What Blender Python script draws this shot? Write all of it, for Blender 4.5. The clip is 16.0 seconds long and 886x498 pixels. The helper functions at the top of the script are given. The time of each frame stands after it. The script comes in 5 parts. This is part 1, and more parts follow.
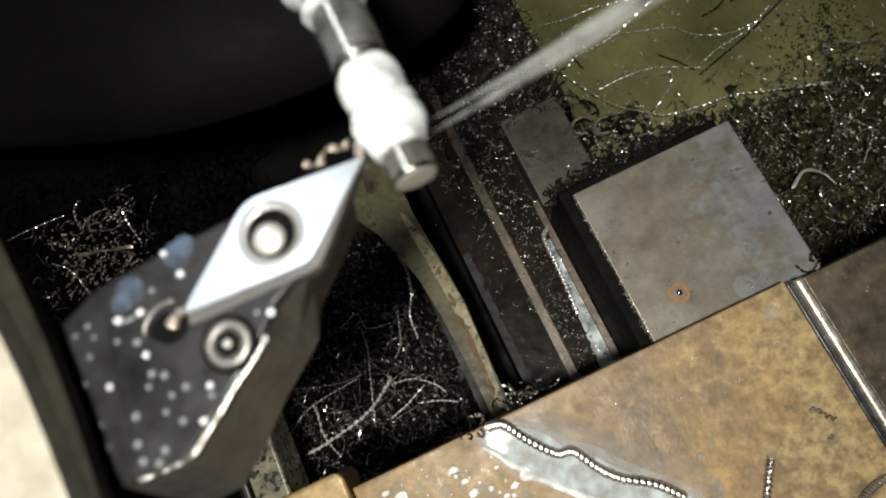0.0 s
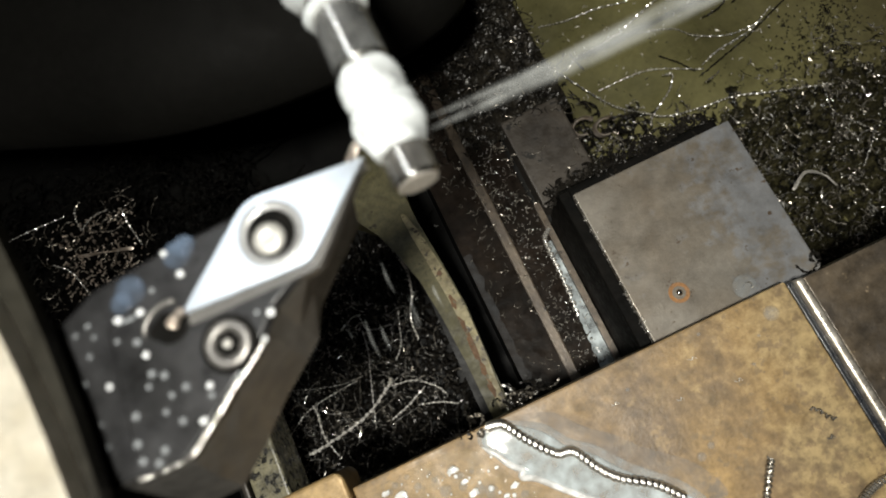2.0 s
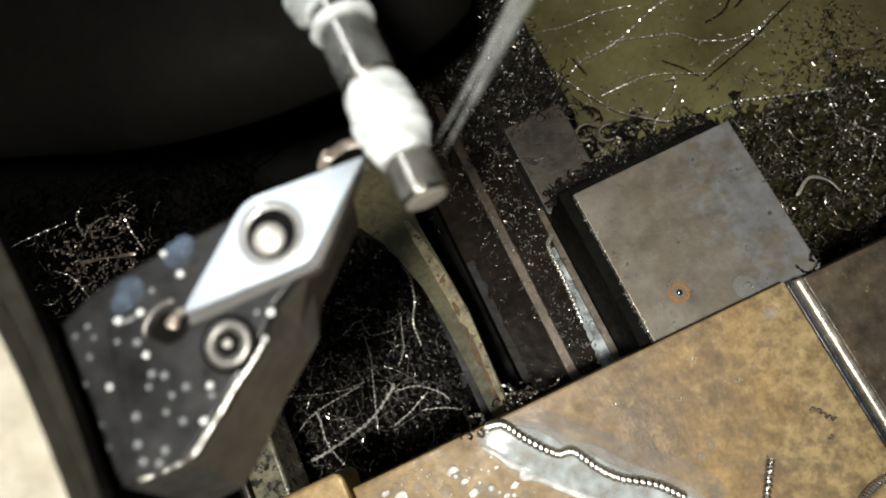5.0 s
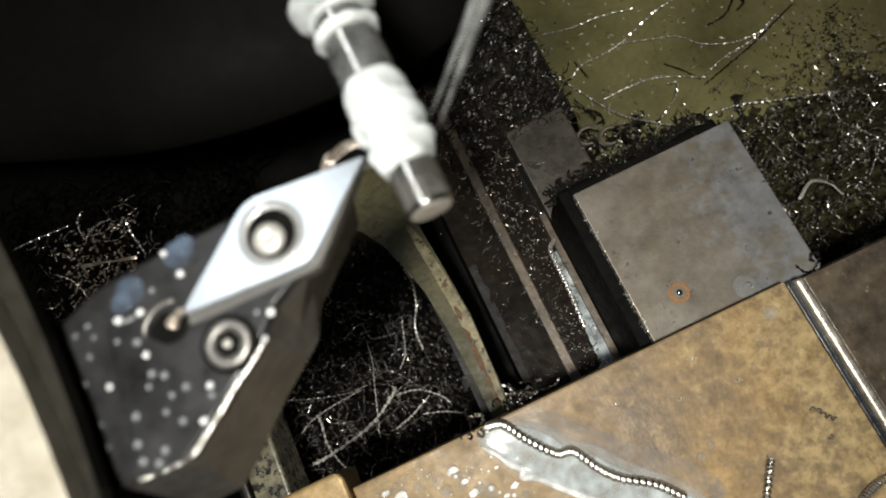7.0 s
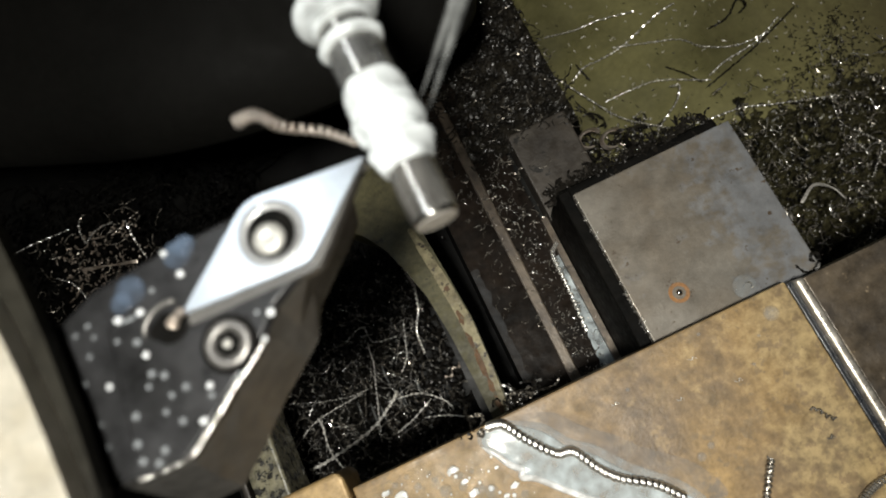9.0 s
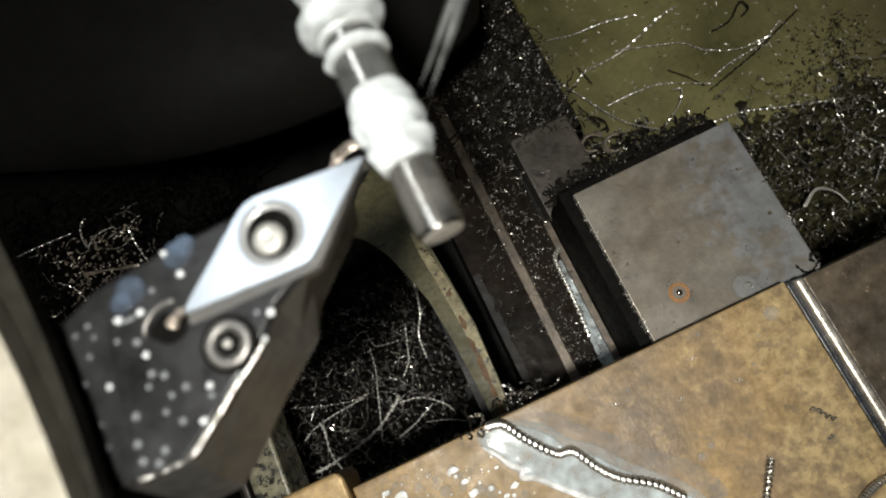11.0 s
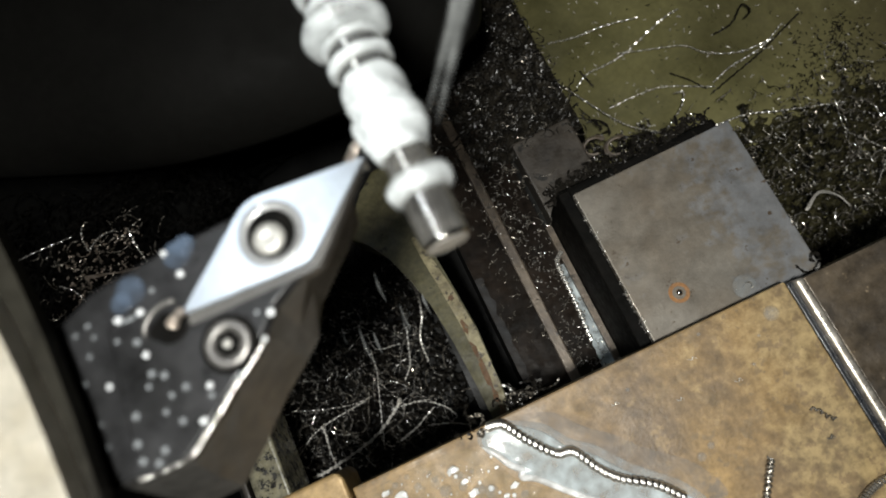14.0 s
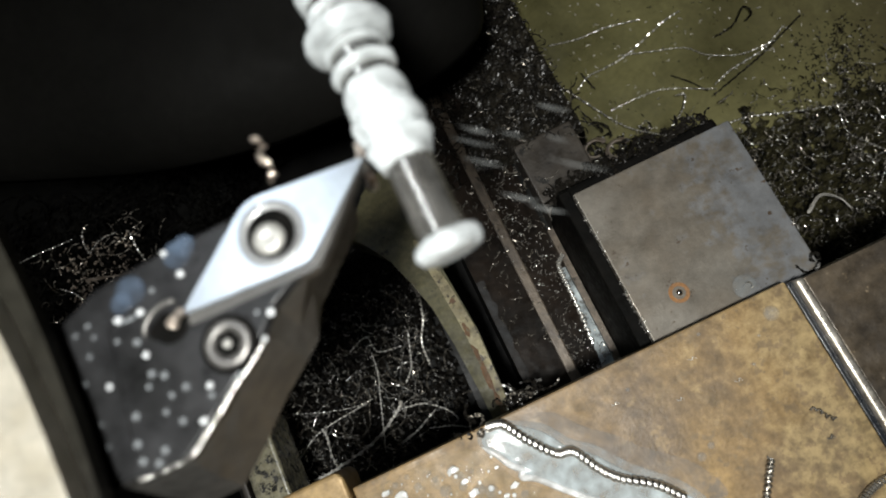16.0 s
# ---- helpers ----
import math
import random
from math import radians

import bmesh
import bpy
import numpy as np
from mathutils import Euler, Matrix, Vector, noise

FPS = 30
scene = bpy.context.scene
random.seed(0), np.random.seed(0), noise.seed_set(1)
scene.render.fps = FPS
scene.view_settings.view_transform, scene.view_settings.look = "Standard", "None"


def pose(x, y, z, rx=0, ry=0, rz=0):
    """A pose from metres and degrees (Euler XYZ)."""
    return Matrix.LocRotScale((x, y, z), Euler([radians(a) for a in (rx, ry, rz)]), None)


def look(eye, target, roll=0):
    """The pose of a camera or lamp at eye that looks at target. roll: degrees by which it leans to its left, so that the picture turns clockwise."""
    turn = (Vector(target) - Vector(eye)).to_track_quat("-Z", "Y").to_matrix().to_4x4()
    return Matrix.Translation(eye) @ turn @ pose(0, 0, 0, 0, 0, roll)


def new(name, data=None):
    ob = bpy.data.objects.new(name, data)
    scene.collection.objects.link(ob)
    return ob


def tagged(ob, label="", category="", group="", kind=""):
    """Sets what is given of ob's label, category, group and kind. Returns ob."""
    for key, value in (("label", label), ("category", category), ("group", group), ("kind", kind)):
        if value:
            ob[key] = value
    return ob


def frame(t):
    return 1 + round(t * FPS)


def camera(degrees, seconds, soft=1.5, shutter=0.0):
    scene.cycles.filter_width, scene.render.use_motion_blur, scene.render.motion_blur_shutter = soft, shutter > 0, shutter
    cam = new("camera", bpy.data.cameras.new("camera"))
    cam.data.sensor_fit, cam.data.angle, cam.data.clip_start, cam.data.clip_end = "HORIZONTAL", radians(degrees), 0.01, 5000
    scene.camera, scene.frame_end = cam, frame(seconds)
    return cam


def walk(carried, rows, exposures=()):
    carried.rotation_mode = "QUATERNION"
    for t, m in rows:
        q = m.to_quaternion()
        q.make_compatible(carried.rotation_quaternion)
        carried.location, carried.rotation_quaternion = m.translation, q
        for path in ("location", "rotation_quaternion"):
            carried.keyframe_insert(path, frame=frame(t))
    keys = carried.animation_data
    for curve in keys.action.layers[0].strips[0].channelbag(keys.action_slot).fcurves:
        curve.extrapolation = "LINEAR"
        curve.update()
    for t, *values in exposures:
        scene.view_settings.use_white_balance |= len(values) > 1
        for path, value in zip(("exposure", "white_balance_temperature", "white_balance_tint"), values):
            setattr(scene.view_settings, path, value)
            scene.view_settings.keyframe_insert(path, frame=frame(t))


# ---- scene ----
cam = camera(70, 16.0, soft=1.8, shutter=0.5)
cam.data.dof.use_dof, cam.data.dof.focus_distance, cam.data.dof.aperture_fstop = True, 0.205, 15.0

# The carriage's feed along the lathe axis (+y), seconds and millimetres.
FEED = [(0, 0), (1.15, 0), (1.4, 0.15), (4.0, 2.4), (7.0, 4.93), (10.0, 7.47), (12.9, 9.92), (13.2, 10.0),
        (14.5, 10.0), (14.8, 10.2), (16.0, 11.2)]
EYE = (0.0045, -0.0362, 0.0797)
TURN = Matrix(((0.90183, 0.43209, 0.0), (-0.41983, 0.87625, -0.23650), (-0.10219, 0.21328, 0.97163)))
walk(cam, [(t, Matrix.Translation((EYE[0], EYE[1] + f * 0.001, EYE[2])) @ TURN.to_4x4()) for t, f in FEED],
     exposures=[(0, 0.07, 6500, 10), (4.0, 0.03, 6520, 10), (9.0, -0.01, 6440, 10), (12.5, -0.08, 6330, 10), (16.0, -0.09, 6150, 10)])

# ---- world and lamps ----
world = bpy.data.worlds.new("world")
scene.world = world
world.use_nodes = True
world.node_tree.nodes["Background"].inputs[0].default_value = (0.6, 0.65, 0.7, 1)
world.node_tree.nodes["Background"].inputs[1].default_value = 0.03


def lamp(name, eye, target, size, watts, colour, spread=180):
    data = bpy.data.lights.new(name, "AREA")
    data.shape, data.size, data.energy, data.color = "DISK", size * 0.001, watts, colour
    data.spread = radians(spread)
    ob = new(name, data)
    ob.matrix_world = look(Vector(eye) * 0.001, Vector(target) * 0.001)
    return ob


lamp("microscope_lamp", (-36, -69, 262), (72, -16, -130), 42, 0.72, (1.0, 0.97, 0.88), 112)
# the machine's tube lamp lies along the lathe axis
tube = lamp("machine_tube_lamp", (-48, 66, 122), (-14, 16, 0), 20, 0.0125, (0.92, 0.97, 1.0), 70)
tube.data.shape, tube.data.size_y = "RECTANGLE", 0.16
back = Vector((-34, 50, 122)).normalized()
side = Vector((0, 1, 0)).cross(back).normalized()
tube.matrix_world = Matrix.Translation((-0.048, 0.066, 0.122)) @ Matrix((side, back.cross(side), back)).transposed().to_4x4()

# ---- materials ----


def material(name, base, rough=0.5, metal=0.0, vary=None, scale=60.0, grain=0.0, grain_scale=900.0, spots=None,
             spot_scale=120.0, spot_at=0.62, rough_vary=0.15, coat=0.0, random_tone=0.0, gloss=0.5, fine=0.12, fine_scale=420.0, drift=None):
    """Base colour with a second tone in broad blotches, a third in spots, and a fine bump."""
    m = bpy.data.materials.new(name)
    m.use_nodes = True
    nt = m.node_tree
    b = nt.nodes["Principled BSDF"]
    link = nt.links.new
    b.inputs["Metallic"].default_value = metal
    b.inputs["Roughness"].default_value = rough
    b.inputs["Specular IOR Level"].default_value = gloss
    b.inputs["Coat Weight"].default_value = coat
    b.inputs["Coat Roughness"].default_value = 0.08
    co = nt.nodes.new("ShaderNodeTexCoord")

    def noisy(s, detail, rough_=0.6):
        n = nt.nodes.new("ShaderNodeTexNoise")
        n.inputs["Scale"].default_value, n.inputs["Detail"].default_value = s, detail
        n.inputs["Roughness"].default_value = rough_
        link(co.outputs["Object"], n.inputs["Vector"])
        return n.outputs["Fac"]

    def ramp(src, a, z):
        r = nt.nodes.new("ShaderNodeMapRange")
        r.inputs["From Min"].default_value, r.inputs["From Max"].default_value = a, z
        link(src, r.inputs["Value"])
        return r.outputs["Result"]

    def mix(f, a, z):
        x = nt.nodes.new("ShaderNodeMix")
        x.data_type = "RGBA"
        if f is not None:
            link(f, x.inputs[0])
        for socket, v in ((x.inputs[6], a), (x.inputs[7], z)):
            if isinstance(v, tuple):
                socket.default_value = (*v, 1)
            else:
                link(v, socket)
        return x.outputs[2]

    colour = base
    broad = noisy(scale, 6)
    if vary:
        colour = mix(ramp(broad, 0.36, 0.66), base, vary)
    if drift:
        # a second tone that takes over along x, with a ragged edge
        tone, start, end = drift
        split = nt.nodes.new("ShaderNodeSeparateXYZ")
        link(co.outputs["Object"], split.inputs[0])
        total = split.outputs["X"]
        for s_, w_ in ((38, 0.10), (230, 0.11)):
            k = nt.nodes.new("ShaderNodeMath")
            k.operation = "MULTIPLY_ADD"
            k.inputs[1].default_value = w_
            link(noisy(s_, 5), k.inputs[0])
            link(total, k.inputs[2])
            total = k.outputs[0]
        colour = mix(ramp(total, start + 0.105, end + 0.105), colour, tone)
    if spots:
        colour = mix(ramp(noisy(spot_scale, 4, 0.7), spot_at, spot_at + 0.05), colour, spots)
    if fine:
        hsv = nt.nodes.new("ShaderNodeHueSaturation")
        v = nt.nodes.new("ShaderNodeMapRange")
        v.inputs["From Min"].default_value, v.inputs["From Max"].default_value = 0.32, 0.68
        v.inputs["To Min"].default_value, v.inputs["To Max"].default_value = 1 - fine, 1 + fine
        link(noisy(fine_scale, 8, 0.72), v.inputs["Value"])
        link(v.outputs["Result"], hsv.inputs["Value"])
        if isinstance(colour, tuple):
            hsv.inputs["Color"].default_value = (*colour, 1)
        else:
            link(colour, hsv.inputs["Color"])
        colour = hsv.outputs["Color"]
    if random_tone:
        info = nt.nodes.new("ShaderNodeObjectInfo")
        hsv = nt.nodes.new("ShaderNodeHueSaturation")
        v = nt.nodes.new("ShaderNodeMapRange")
        v.inputs["To Min"].default_value, v.inputs["To Max"].default_value = 1 - random_tone, 1 + random_tone
        link(info.outputs["Random"], v.inputs["Value"])
        link(v.outputs["Result"], hsv.inputs["Value"])
        if isinstance(colour, tuple):
            hsv.inputs["Color"].default_value = (*colour, 1)
        else:
            link(colour, hsv.inputs["Color"])
        colour = hsv.outputs["Color"]
    if isinstance(colour, tuple):
        b.inputs["Base Color"].default_value = (*colour, 1)
    else:
        link(colour, b.inputs["Base Color"])
    r = nt.nodes.new("ShaderNodeMapRange")
    r.inputs["From Min"].default_value, r.inputs["From Max"].default_value = 0.3, 0.7
    r.inputs["To Min"].default_value = max(0.03, rough - rough_vary)
    r.inputs["To Max"].default_value = min(1.0, rough + rough_vary)
    link(noisy(scale * 3.1, 5), r.inputs["Value"])
    link(r.outputs["Result"], b.inputs["Roughness"])
    if grain:
        bump = nt.nodes.new("ShaderNodeBump")
        bump.inputs["Strength"].default_value = grain
        bump.inputs["Distance"].default_value = 0.0004
        link(noisy(grain_scale, 5), bump.inputs["Height"])
        link(bump.outputs["Normal"], b.inputs["Normal"])
    return m


def watery(name, colour, clear, rough=0.08, ripple=0.0):
    """Milky coolant: partly clear, with a wet gloss."""
    m = bpy.data.materials.new(name)
    m.use_nodes = True
    nt = m.node_tree
    b = nt.nodes["Principled BSDF"]
    b.inputs["Base Color"].default_value = (*colour, 1)
    b.inputs["Roughness"].default_value = rough
    b.inputs["IOR"].default_value = 1.33
    t = nt.nodes.new("ShaderNodeBsdfTransparent")
    n = nt.nodes.new("ShaderNodeTexNoise")
    n.inputs["Scale"].default_value = 260
    n.inputs["Detail"].default_value = 4
    co = nt.nodes.new("ShaderNodeTexCoord")
    nt.links.new(co.outputs["Object"], n.inputs["Vector"])
    r = nt.nodes.new("ShaderNodeMapRange")
    r.inputs["From Min"].default_value, r.inputs["From Max"].default_value = 0.3, 0.7
    r.inputs["To Min"].default_value, r.inputs["To Max"].default_value = max(0, clear - 0.2 * (1 - clear)), min(1, clear + 0.7 * (1 - clear))
    nt.links.new(n.outputs["Fac"], r.inputs["Value"])
    if ripple:
        w = nt.nodes.new("ShaderNodeTexNoise")
        w.inputs["Scale"].default_value, w.inputs["Detail"].default_value = 330, 2
        nt.links.new(co.outputs["Object"], w.inputs["Vector"])
        bump = nt.nodes.new("ShaderNodeBump")
        bump.inputs["Strength"].default_value, bump.inputs["Distance"].default_value = ripple, 0.001
        nt.links.new(w.outputs["Fac"], bump.inputs["Height"])
        nt.links.new(bump.outputs["Normal"], b.inputs["Normal"])
    x = nt.nodes.new("ShaderNodeMixShader")
    nt.links.new(r.outputs["Result"], x.inputs["Fac"])
    nt.links.new(b.outputs[0], x.inputs[1])
    nt.links.new(t.outputs[0], x.inputs[2])
    nt.links.new(x.outputs[0], nt.nodes["Material Output"].inputs["Surface"])
    return m


OLIVE = material("olive_paint", (0.185, 0.172, 0.075), 0.34, 0, (0.075, 0.07, 0.03), 14, 0.15, 500, (0.04, 0.034, 0.018), 70, 0.66, fine=0.16, drift=((0.10, 0.088, 0.042), 0.14, 0.24))
OLIVE_RIB = material("worn_olive_paint", (0.088, 0.080, 0.040), 0.5, 0, (0.048, 0.044, 0.022), 70, 0.35, 500, (0.022, 0.019, 0.012), 190, 0.62, gloss=0.2, fine=0.35)
LUG = material("mottled_flaking_paint", (0.29, 0.268, 0.175), 0.3, 0, (0.11, 0.104, 0.078), 150, 0.6, 400, (0.025, 0.024, 0.021), 300, 0.52, fine=0.3)
CREAM = material("chipped_cream_paint", (0.27, 0.235, 0.13), 0.5, 0, (0.11, 0.09, 0.045), 150, 0.5, 600, (0.04, 0.03, 0.018), 330, 0.55, gloss=0.3, fine=0.3)
RUST = material("rust", (0.13, 0.065, 0.024), 0.7, 0, (0.07, 0.038, 0.018), 260, 0.6, 1500, (0.10, 0.085, 0.05), 300, 0.55)
BLACK_IRON = material("dark_oily_casting", (0.009, 0.009, 0.008), 0.5, 0, (0.005, 0.005, 0.005), 25, 0.3, 300, gloss=0.12)
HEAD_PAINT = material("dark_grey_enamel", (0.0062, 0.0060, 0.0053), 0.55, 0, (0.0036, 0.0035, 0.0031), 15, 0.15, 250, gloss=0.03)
# the pale spots put wet highlights into the ways' colour
WAY = material("oily_brown_steel", (0.0165, 0.0122, 0.0092), 0.32, 0.0, (0.007, 0.0058, 0.0048), 70, 0.25, 300, (0.06, 0.058, 0.055), 150, 0.67, gloss=0.035, fine=0.45)
WAY_EDGE = material("bare_steel_edge", (0.115, 0.09, 0.064), 0.42, 0.3, (0.052, 0.04, 0.03), 140, 0.3, 900, (0.02, 0.017, 0.013), 260, 0.6, fine=0.25)
GREY_STEEL = material("ground_grey_steel", (0.165, 0.150, 0.126), 0.45, 0.35, (0.108, 0.086, 0.06), 30, 0.14, 1400, (0.075, 0.053, 0.033), 230, 0.64, fine=0.25, fine_scale=150, drift=((0.165, 0.168, 0.172), -0.004, 0.022))
PLATE_STEEL = material("dull_grey_steel", (0.062, 0.053, 0.043), 0.45, 0.2, (0.026, 0.022, 0.018), 60, 0.25, 900, (0.012, 0.011, 0.009), 190, 0.6)
END_BROWN = material("golden_worn_steel", (0.42, 0.29, 0.13), 0.42, 0.2, (0.30, 0.20, 0.09), 60, 0.2, 900, (0.10, 0.07, 0.045), 210, 0.67, fine=0.3)
# drift: tan blotches, plus brighter light towards the gib put into the colour
BROWN_STEEL = material("brown_stained_steel", (0.305, 0.198, 0.078), 0.5, 0.08, (0.145, 0.102, 0.06), 30, 0.25, 900, (0.20, 0.14, 0.072), 260, 0.55, fine=0.45, fine_scale=230, drift=((0.295, 0.216, 0.103), 0.038, 0.07))
DARK_STEEL = material("dark_brown_steel", (0.105, 0.082, 0.056), 0.36, 0.3, (0.05, 0.042, 0.034), 85, 0.3, 800, (0.26, 0.20, 0.13), 240, 0.64, fine=0.45, fine_scale=180)
HELIX = material("pale_helical_swarf", (0.9, 0.87, 0.8), 0.22, 0.8, None, 60, 0, rough_vary=0.05)
COIL = material("bright_coiled_swarf", (0.85, 0.82, 0.76), 0.36, 1.0, None, 60, 0, rough_vary=0.05)
SCREW = material("dull_screw_steel", (0.22, 0.21, 0.20), 0.42, 0.75, (0.15, 0.145, 0.135), 300, 0.2, 900)
CHROME = material("polished_steel", (0.75, 0.74, 0.72), 0.16, 1.0, None, 60, 0.06, 900, rough_vary=0.06)
GIB = material("worn_bright_gib", (0.68, 0.64, 0.57), 0.36, 0.8, (0.40, 0.36, 0.30), 260, 0.35, 700, (0.10, 0.085, 0.065), 330, 0.62)
END_STEEL = material("faced_steel_end", (0.5, 0.48, 0.44), 0.35, 0.4, (0.4, 0.38, 0.34), 300, 0.2, 900)
BAR_STEEL = material("turned_bright_steel", (0.66, 0.63, 0.57), 0.21, 1.0, (0.5, 0.49, 0.47), 200, 0.05, 2500, rough_vary=0.08)
HOLDER = material("black_oxide_steel", (0.022, 0.022, 0.023), 0.34, 0.0, (0.009, 0.009, 0.009), 80, 0.35, 260, gloss=0.22, fine=0.4, fine_scale=200)
FLANK = material("machined_dark_steel", (0.085, 0.081, 0.074), 0.42, 0.15, (0.05, 0.048, 0.044), 90, 0.25, 300, fine=0.2)
WORN = material("worn_bright_edge", (0.70, 0.68, 0.64), 0.3, 1.0, (0.45, 0.43, 0.40), 400, 0.4, 900)
RIM = material("grey_countersink", (0.30, 0.30, 0.295), 0.4, 0.6, (0.2, 0.2, 0.195), 200, 0.1, 900)
SCREW_FACE = material("bright_screw_face", (0.55, 0.54, 0.5), 0.42, 0.5, (0.42, 0.41, 0.38), 300, 0.1, 900)
RING_RUST = material("bright_rust", (0.27, 0.125, 0.035), 0.7, 0, (0.17, 0.09, 0.04), 300, 0.6, 1500)
CARBIDE = material("silver_coated_carbide", (0.54, 0.595, 0.65), 0.36, 0.9, (0.43, 0.47, 0.52), 110, 0.05, 1500, rough_vary=0.05)
CLAMP = material("dark_oily_clamp_steel", (0.027, 0.025, 0.019), 0.5, 0.0, (0.013, 0.012, 0.0095), 70, 0.3, 300, gloss=0.08, fine=0.3)
TAN = material("pale_tan_metal", (0.50, 0.47, 0.40), 0.45, 0.15, (0.34, 0.30, 0.22), 60, 0.25, 500, fine=0.2)
CHIP = material("dark_steel_swarf", (0.42, 0.39, 0.34), 0.25, 0.75, (0.16, 0.14, 0.11), 180, 0.0, rough_vary=0.1)
CHIP_BRIGHT = material("bright_steel_swarf", (0.85, 0.82, 0.76), 0.3, 0.55, (0.65, 0.62, 0.56), 200)
STRAND = material("bright_twisted_swarf", (0.95, 0.93, 0.89), 0.25, 0.88, (0.8, 0.77, 0.71), 220)
CHIP_TAN = material("straw_coloured_swarf", (0.50, 0.44, 0.38), 0.38, 0.65, (0.28, 0.22, 0.17), 300)
CURL_CHIP = material("pale_fresh_swarf", (0.66, 0.60, 0.54), 0.34, 0.6, (0.42, 0.35, 0.29), 300)
PALE = material("pale_twisted_swarf", (0.92, 0.90, 0.86), 0.32, 0.45, (0.72, 0.69, 0.63), 220)
# black of oily chips, which also paints shade deep in the heaps
CHIP_BLACK = material("oil_and_shade_black", (0.018, 0.016, 0.013), 0.3, 0.2, (0.008, 0.007, 0.006), 150, gloss=0.3)
# matt black, also painted as shade in recesses and on the left heap
MATT = material("matt_black", (0.0028, 0.0028, 0.0025), 0.6, 0, (0.006, 0.0054, 0.0046), 150, 0.3, 500, gloss=0.04)
GRIT = material("oily_swarf_sludge", (0.05, 0.045, 0.022), 0.28, 0.0, (0.0065, 0.006, 0.0035), 260, 0.9, 500, (0.004, 0.004, 0.003), 170, 0.56, gloss=0.4)
SLUDGE = material("wet_black_sludge", (0.022, 0.019, 0.014), 0.3, 0.0, (0.006, 0.0055, 0.0045), 200, 0.7, 400, gloss=0.4)
GLOSS_BLACK = material("gloss_black", (0.012, 0.014, 0.018), 0.28, 0, None, 60, 0.4, 400)
FOAM = watery("white_coolant_foam", (0.74, 0.78, 0.79), 0.1, 0.09)
# white that stands in for lamp reflections on the wet plate
WHITE_GLARE = watery("painted_white_glare", (0.92, 0.93, 0.92), 0.03, 0.1)
MILK = watery("milky_coolant", (0.56, 0.62, 0.635), 0.25, 0.05)
END_FILM = watery("thin_wet_film", (0.26, 0.255, 0.24), 0.72, 0.12)
WAY_SMEAR = watery("thin_dark_coolant", (0.20, 0.21, 0.22), 0.84, 0.06)
SMEAR = watery("thin_grey_coolant", (0.30, 0.31, 0.31), 0.74, 0.08)
SPRAY = watery("coolant_spray", (0.85, 0.88, 0.86), 0.945, 0.25)
# milky coolant, whitened so that the drop's highlight is in its colour
GLINT_DROP = watery("milky_glint_drop", (0.9, 0.92, 0.93), 0.06, 0.05)
DROP = watery("coolant_drop", (0.5, 0.53, 0.55), 0.74, 0.05)
# the film's blue is a reflection put into its colour
BLUE_GLOSS = watery("coolant_film", (0.14, 0.19, 0.27), 0.66, 0.12)

# ---- mesh helpers, all in millimetres ----
MM = 0.001


def thing(name, at, label, category, group="", kind=""):
    ob = new(name)
    ob.empty_display_size = 0.005
    ob.location = Vector(at) * MM
    return tagged(ob, label, category, group, kind)


def origin_of(ob):
    """Where the object stands, in millimetres."""
    p = Vector((0, 0, 0))
    while ob:
        p += ob.location
        ob = ob.parent
    return p / MM


def part(name, bm, mat, parent=None, label="", smooth=False):
    """Links a bmesh, given in world millimetres, as one mesh object under a thing or a part."""
    base = origin_of(parent)
    for v in bm.verts:
        v.co = (v.co - base) * MM
    me = bpy.data.meshes.new(name)
    bmesh.ops.recalc_face_normals(bm, faces=bm.faces)
    for f in bm.faces:
        f.smooth = smooth
    bm.to_mesh(me)
    bm.free()
    me.materials.append(mat)
    ob = new(name, me)
    ob.parent = parent
    if label:
        ob["label"] = label
    return ob


def solo(name, bm, mat, at, label, category, group="", kind="", smooth=False):
    """A thing that is one mesh, with its origin at the given place."""
    at = Vector(at)
    for v in bm.verts:
        v.co = v.co - at
    ob = part(name, bm, mat, None, "", smooth)
    ob.location = at * MM
    return tagged(ob, label, category, group, kind)


def prism(outline, z0, z1, bevel=0.6, steps=2, wobble=0.0):
    """An upright block on an outline, with rounded edges."""
    bm = bmesh.new()
    low = [bm.verts.new((x, y, z0)) for x, y in outline]
    high = [bm.verts.new((x, y, z1)) for x, y in outline]
    bm.faces.new(low[::-1])
    bm.faces.new(high)
    n = len(outline)
    for i in range(n):
        bm.faces.new((low[i], low[(i + 1) % n], high[(i + 1) % n], high[i]))
    if bevel:
        edges = [e for e in bm.edges if e.verts[0].co.z > z1 - 1e-6 or e.verts[1].co.z > z1 - 1e-6]
        bmesh.ops.bevel(bm, geom=edges, offset=bevel, segments=steps, affect="EDGES", profile=0.6)
    return bm


def box(x0, x1, y0, y1, z0, z1, bevel=0.6, steps=2):
    return prism([(x0, y0), (x1, y0), (x1, y1), (x0, y1)], z0, z1, bevel, steps)


